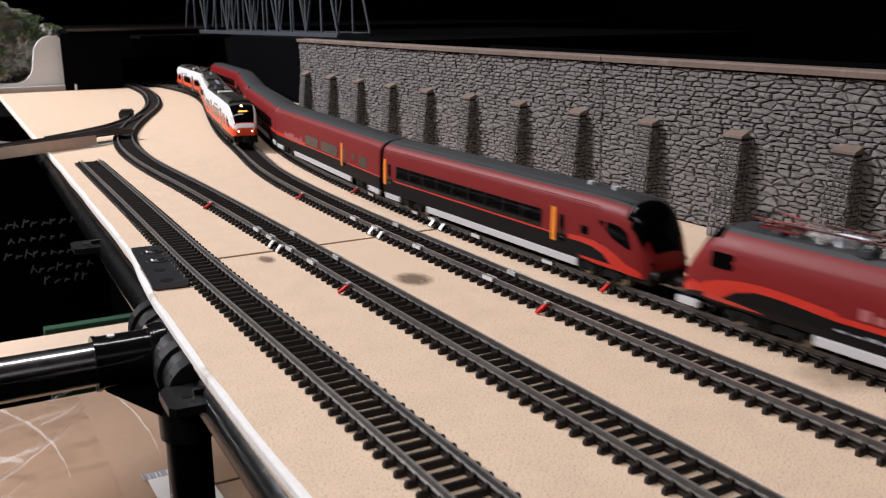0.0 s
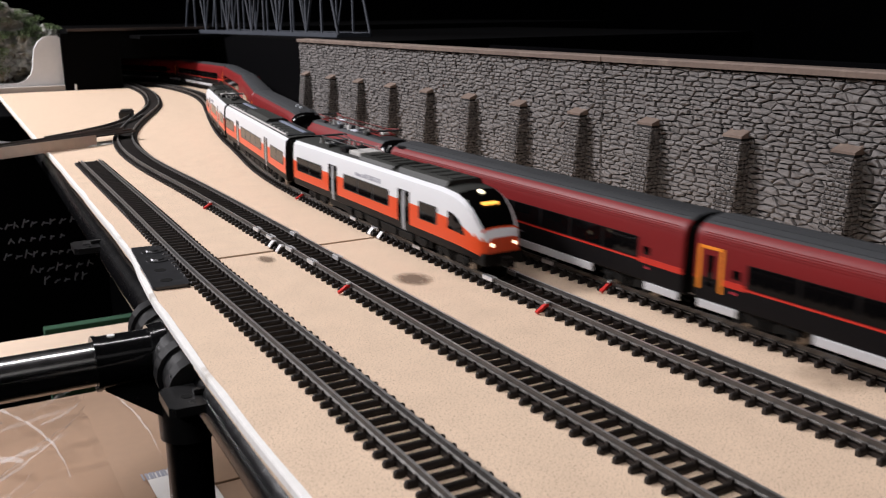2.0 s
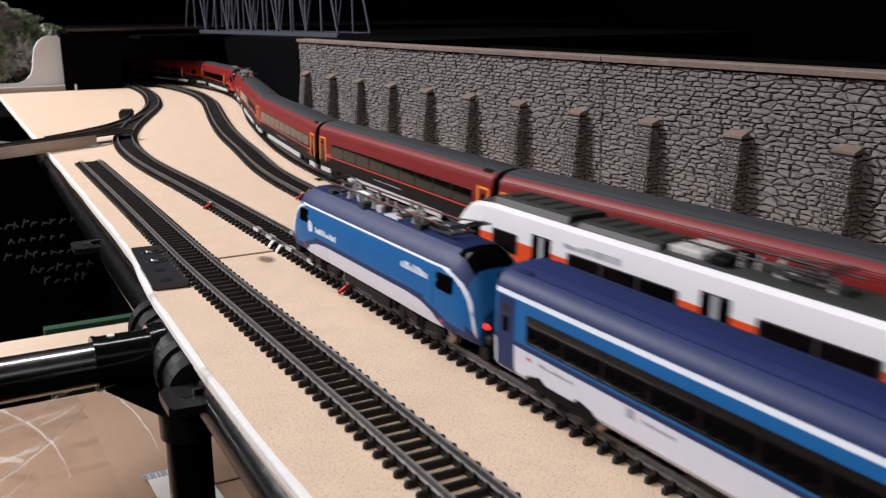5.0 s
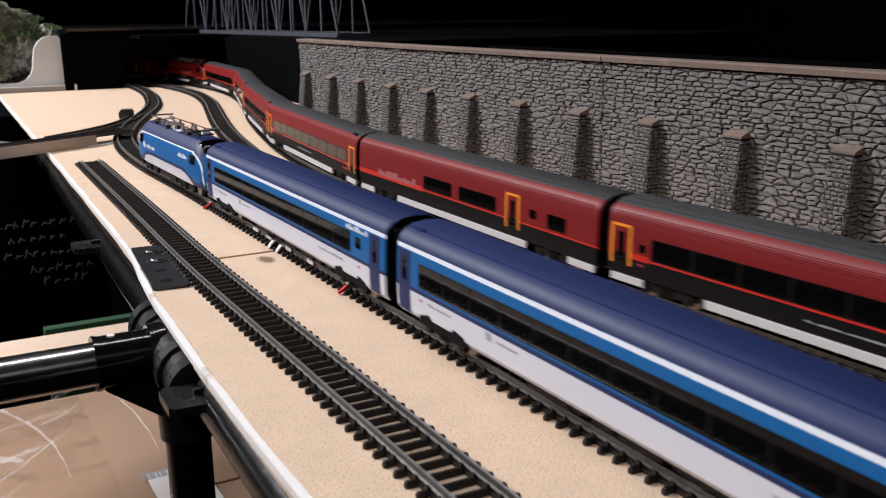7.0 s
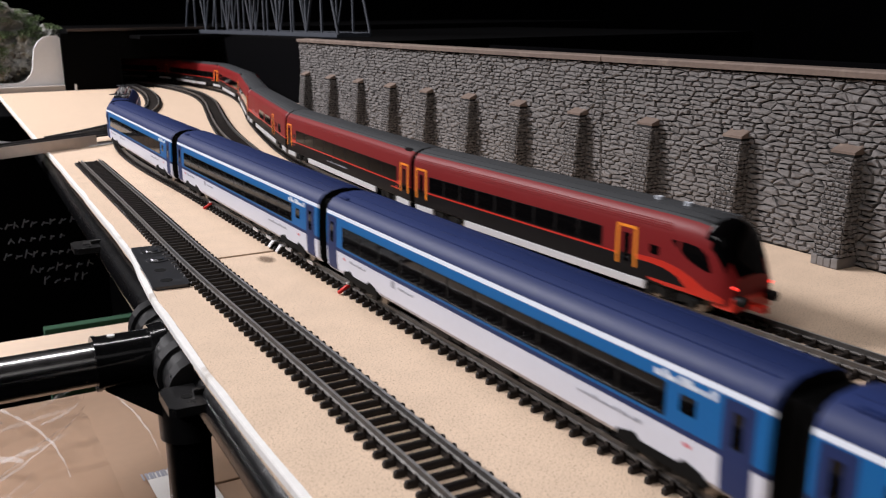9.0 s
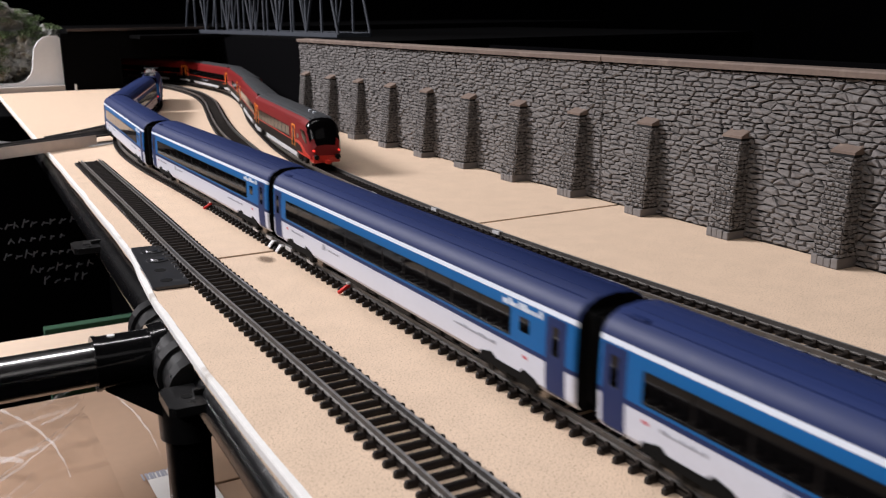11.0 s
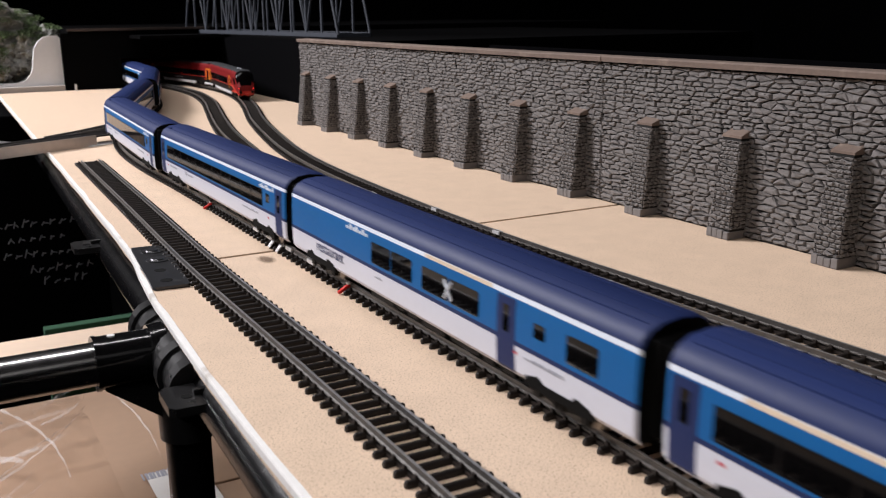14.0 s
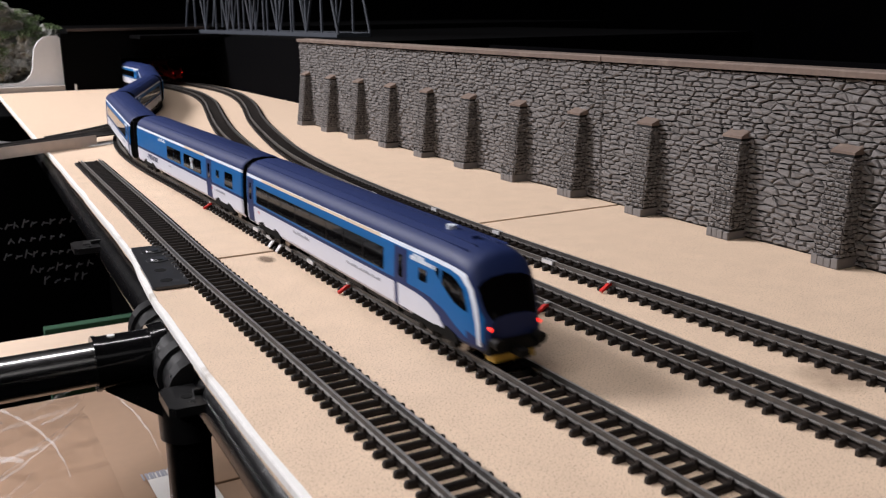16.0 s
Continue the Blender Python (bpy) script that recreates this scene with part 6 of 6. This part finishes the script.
# ---- under the layout: shelf, cardboard box in stretch film, crate ----
carton = thing("cardboard_box", "brown cardboard box wrapped in clear stretch film", "cardboard box", at=Matrix.Translation((0.06, 0.86, -0.95)))
bm = bmesh.new()
add_box(bm, -0.36, 0.22, -0.32, 0.285, 0.0, 0.648, 0.003)
part("carton", bm, CARDBOARD, carton)
part("flap", box(-0.36, 0.22, -0.018, 0.283, 0.6485, 0.6515, bevel=0.001), CARDBOARD, carton)
part("flap", box(-0.358, 0.21, -0.319, -0.022, 0.6485, 0.6512, bevel=0.001), CARDBOARD, carton)
part("label", box(0.096, 0.150, -0.12, 0.024, 0.6555, 0.6560), PAPER, carton, "torn white paper label")
bm = bmesh.new()
for k in range(9):
    add_box(bm, 0.092 + k * 0.0036, 0.094 + k * 0.0036 + (k % 3) * 0.0006, 0.012, 0.026, 0.6561, 0.6564)
part("label_print", bm, SIDELETTER, carton)


def film_sheet(seed):
    """Wrinkled clear film: a thin sheet with creases."""
    bm = bmesh.new()
    nx, ny = 70, 60
    g = []
    for i in range(nx + 1):
        row = []
        for j in range(ny + 1):
            x, y = -0.36 + 0.43 * i / nx, -0.30 + 0.56 * j / ny
            h = 0.008 * abs(noise.noise(Vector((x * 9 + y * 5, y * 16 - x * 4, seed)))) + 0.004 * abs(noise.noise(Vector((x * 30 + 9 * y, y * 14, seed + 4))))
            row.append(bm.verts.new((x, y, 0.6545 + h)))
        g.append(row)
    for i in range(nx):
        for j in range(ny):
            f = bm.faces.new((g[i][j], g[i + 1][j], g[i + 1][j + 1], g[i][j + 1]))
            f.smooth = True
    return bm


def film_material():
    m = bpy.data.materials.new("clear_film")
    m.use_nodes = True
    n, link = m.node_tree.nodes, m.node_tree.links.new
    b = n["Principled BSDF"]
    b.inputs["Base Color"].default_value, b.inputs["Roughness"].default_value = (0.9, 0.9, 0.9, 1), 0.12
    tr, gl, mx, lw = n.new("ShaderNodeBsdfTransparent"), n.new("ShaderNodeBsdfGlossy"), n.new("ShaderNodeMixShader"), n.new("ShaderNodeFresnel")
    gl.inputs["Roughness"].default_value = 0.12
    lw.inputs["IOR"].default_value = 1.5
    link(lw.outputs[0], mx.inputs[0]), link(tr.outputs[0], mx.inputs[1]), link(gl.outputs[0], mx.inputs[2])
    link(mx.outputs[0], n["Material Output"].inputs["Surface"])
    return m


film_ob = part("film_wrap", film_sheet(1), film_material(), carton, "wrinkled clear plastic film")
film_ob.visible_shadow = False


def film_fold(x0, y0, x1, y1, bow, w, seed):
    """A gathered fold of film with its glint painted in: a thin bent whitish ribbon standing a little off the box."""
    rng = random.Random(seed)
    n = 22
    top, bot = [], []
    for i in range(n + 1):
        t = i / n
        nx, ny = -(y1 - y0), x1 - x0
        o = bow * math.sin(math.pi * t) + rng.uniform(-0.003, 0.003)
        x, y = x0 + (x1 - x0) * t + nx * o, y0 + (y1 - y0) * t + ny * o
        ww = w * (0.35 + 0.65 * math.sin(math.pi * t) ** 0.5) * rng.uniform(0.85, 1.15)
        top.append((x, y, 0.668 + rng.uniform(0, 0.003)))
        bot.append((x - ww * 0.4, y - ww, 0.667 + rng.uniform(0, 0.003)))
    return loft([top, bot], closed=False, caps=False, smooth=True)


def fold_material():
    m = bpy.data.materials.new("fold_glint_film")
    m.use_nodes = True
    b = m.node_tree.nodes["Principled BSDF"]
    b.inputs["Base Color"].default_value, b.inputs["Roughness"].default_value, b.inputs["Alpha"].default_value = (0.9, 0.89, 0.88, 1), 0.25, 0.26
    return m


# pale ribbons paint the streak highlights along the film's folds
FOLD = fold_material()
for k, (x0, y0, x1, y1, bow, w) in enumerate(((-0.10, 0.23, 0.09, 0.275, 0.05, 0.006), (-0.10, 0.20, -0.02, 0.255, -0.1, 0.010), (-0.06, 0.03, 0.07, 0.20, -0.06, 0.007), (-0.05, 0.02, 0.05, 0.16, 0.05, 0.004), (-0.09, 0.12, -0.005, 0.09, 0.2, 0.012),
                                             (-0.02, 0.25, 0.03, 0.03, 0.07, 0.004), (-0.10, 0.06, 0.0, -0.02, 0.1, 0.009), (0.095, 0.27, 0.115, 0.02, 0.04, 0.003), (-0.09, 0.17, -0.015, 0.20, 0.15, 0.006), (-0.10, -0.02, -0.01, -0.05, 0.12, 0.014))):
    ob = part("film_fold", film_fold(x0, y0, x1, y1, bow, w, k), FOLD, carton, "whitish ribbon for a film fold and its painted glint")
# fainter ribbons paint the whitish haze on the film
THIN = FOLD.copy()
THIN.name = "thin_film"
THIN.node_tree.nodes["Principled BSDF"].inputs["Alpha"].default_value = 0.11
rng = random.Random(21)
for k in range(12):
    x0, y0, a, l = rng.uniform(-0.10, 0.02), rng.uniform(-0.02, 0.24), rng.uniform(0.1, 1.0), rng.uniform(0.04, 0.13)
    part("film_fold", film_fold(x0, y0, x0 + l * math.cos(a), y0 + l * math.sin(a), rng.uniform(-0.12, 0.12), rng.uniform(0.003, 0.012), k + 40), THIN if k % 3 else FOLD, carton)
shelf = thing("shelf_board", "pale beech board lying under the layout", "shelf board", at=Matrix.Translation((0.05, 1.345, -0.30)))
part("board", box(-0.45, 0.30, -0.055, 0.055, -0.018, 0.0, bevel=0.001), BEIGE, shelf)
for x in (-0.40, 0.26):
    part("support", box(x, x + 0.03, -0.05, 0.05, -0.65, -0.0185), BLACKSTEEL, shelf)
gbox = thing("green_box", "dark green felt covered box", "box", at=Matrix.Translation((0.165, 1.46, -0.95)))
part("box_body", box(-0.035, 0.10, -0.045, -0.025, 0, 0.653, bevel=0.002), GREEN, gbox)
crate = thing("black_crate", "black storage crate with faint grey handwriting", "crate", at=Matrix.Translation((0.02, 1.75, -0.95)))
part("crate_body", box(-0.42, 0.26, 0.0, 0.3, 0, 0.93, bevel=0.004), BLACKCLOTH, crate)
bm = bmesh.new()
rng = random.Random(4)
for row, (x, z, n) in enumerate(((0.085, 0.738, 9), (0.10, 0.712, 6), (0.09, 0.684, 10), (0.13, 0.655, 7), (0.15, 0.632, 5))):
    for k in range(n):
        h, lean = rng.uniform(0.006, 0.015), rng.uniform(0.002, 0.006)
        add_tube(bm, (x, -0.0008, z), (x + lean, -0.0008, z + h), 0.0013, 5)
        add_tube(bm, (x + lean, -0.0008, z + h * 0.6), (x + lean + rng.uniform(0.004, 0.008), -0.0008, z + rng.uniform(0, h)), 0.0012, 5)
        x += rng.uniform(0.012, 0.019)
part("handwriting", bm, mat("faint_chalk", (0.15, 0.152, 0.17), 0.7, var=0.3), crate)


# ---- what moves ----
def motions():
    """Every car follows its track at the train's even pace."""
    steps = [i * 0.5 for i in range(33)]
    for car, off, half in BLUE_CARS:
        walk(car, [(t, car_pose(LINE_B, 0.3015 + 0.1985 * (t - 14.5) + off, half)) for t in steps])
    for car, off, half in RED_CARS:
        walk(car, [(t, car_pose(LINE_D, 0.3245 + 0.2541 * t + off, half)) for t in steps])
    for car, off, half in CITY_CARS:
        walk(car, [(t, car_pose(LINE_C, 0.589 - 0.2820 * (t - 2.4) + off, half)) for t in steps])


motions()
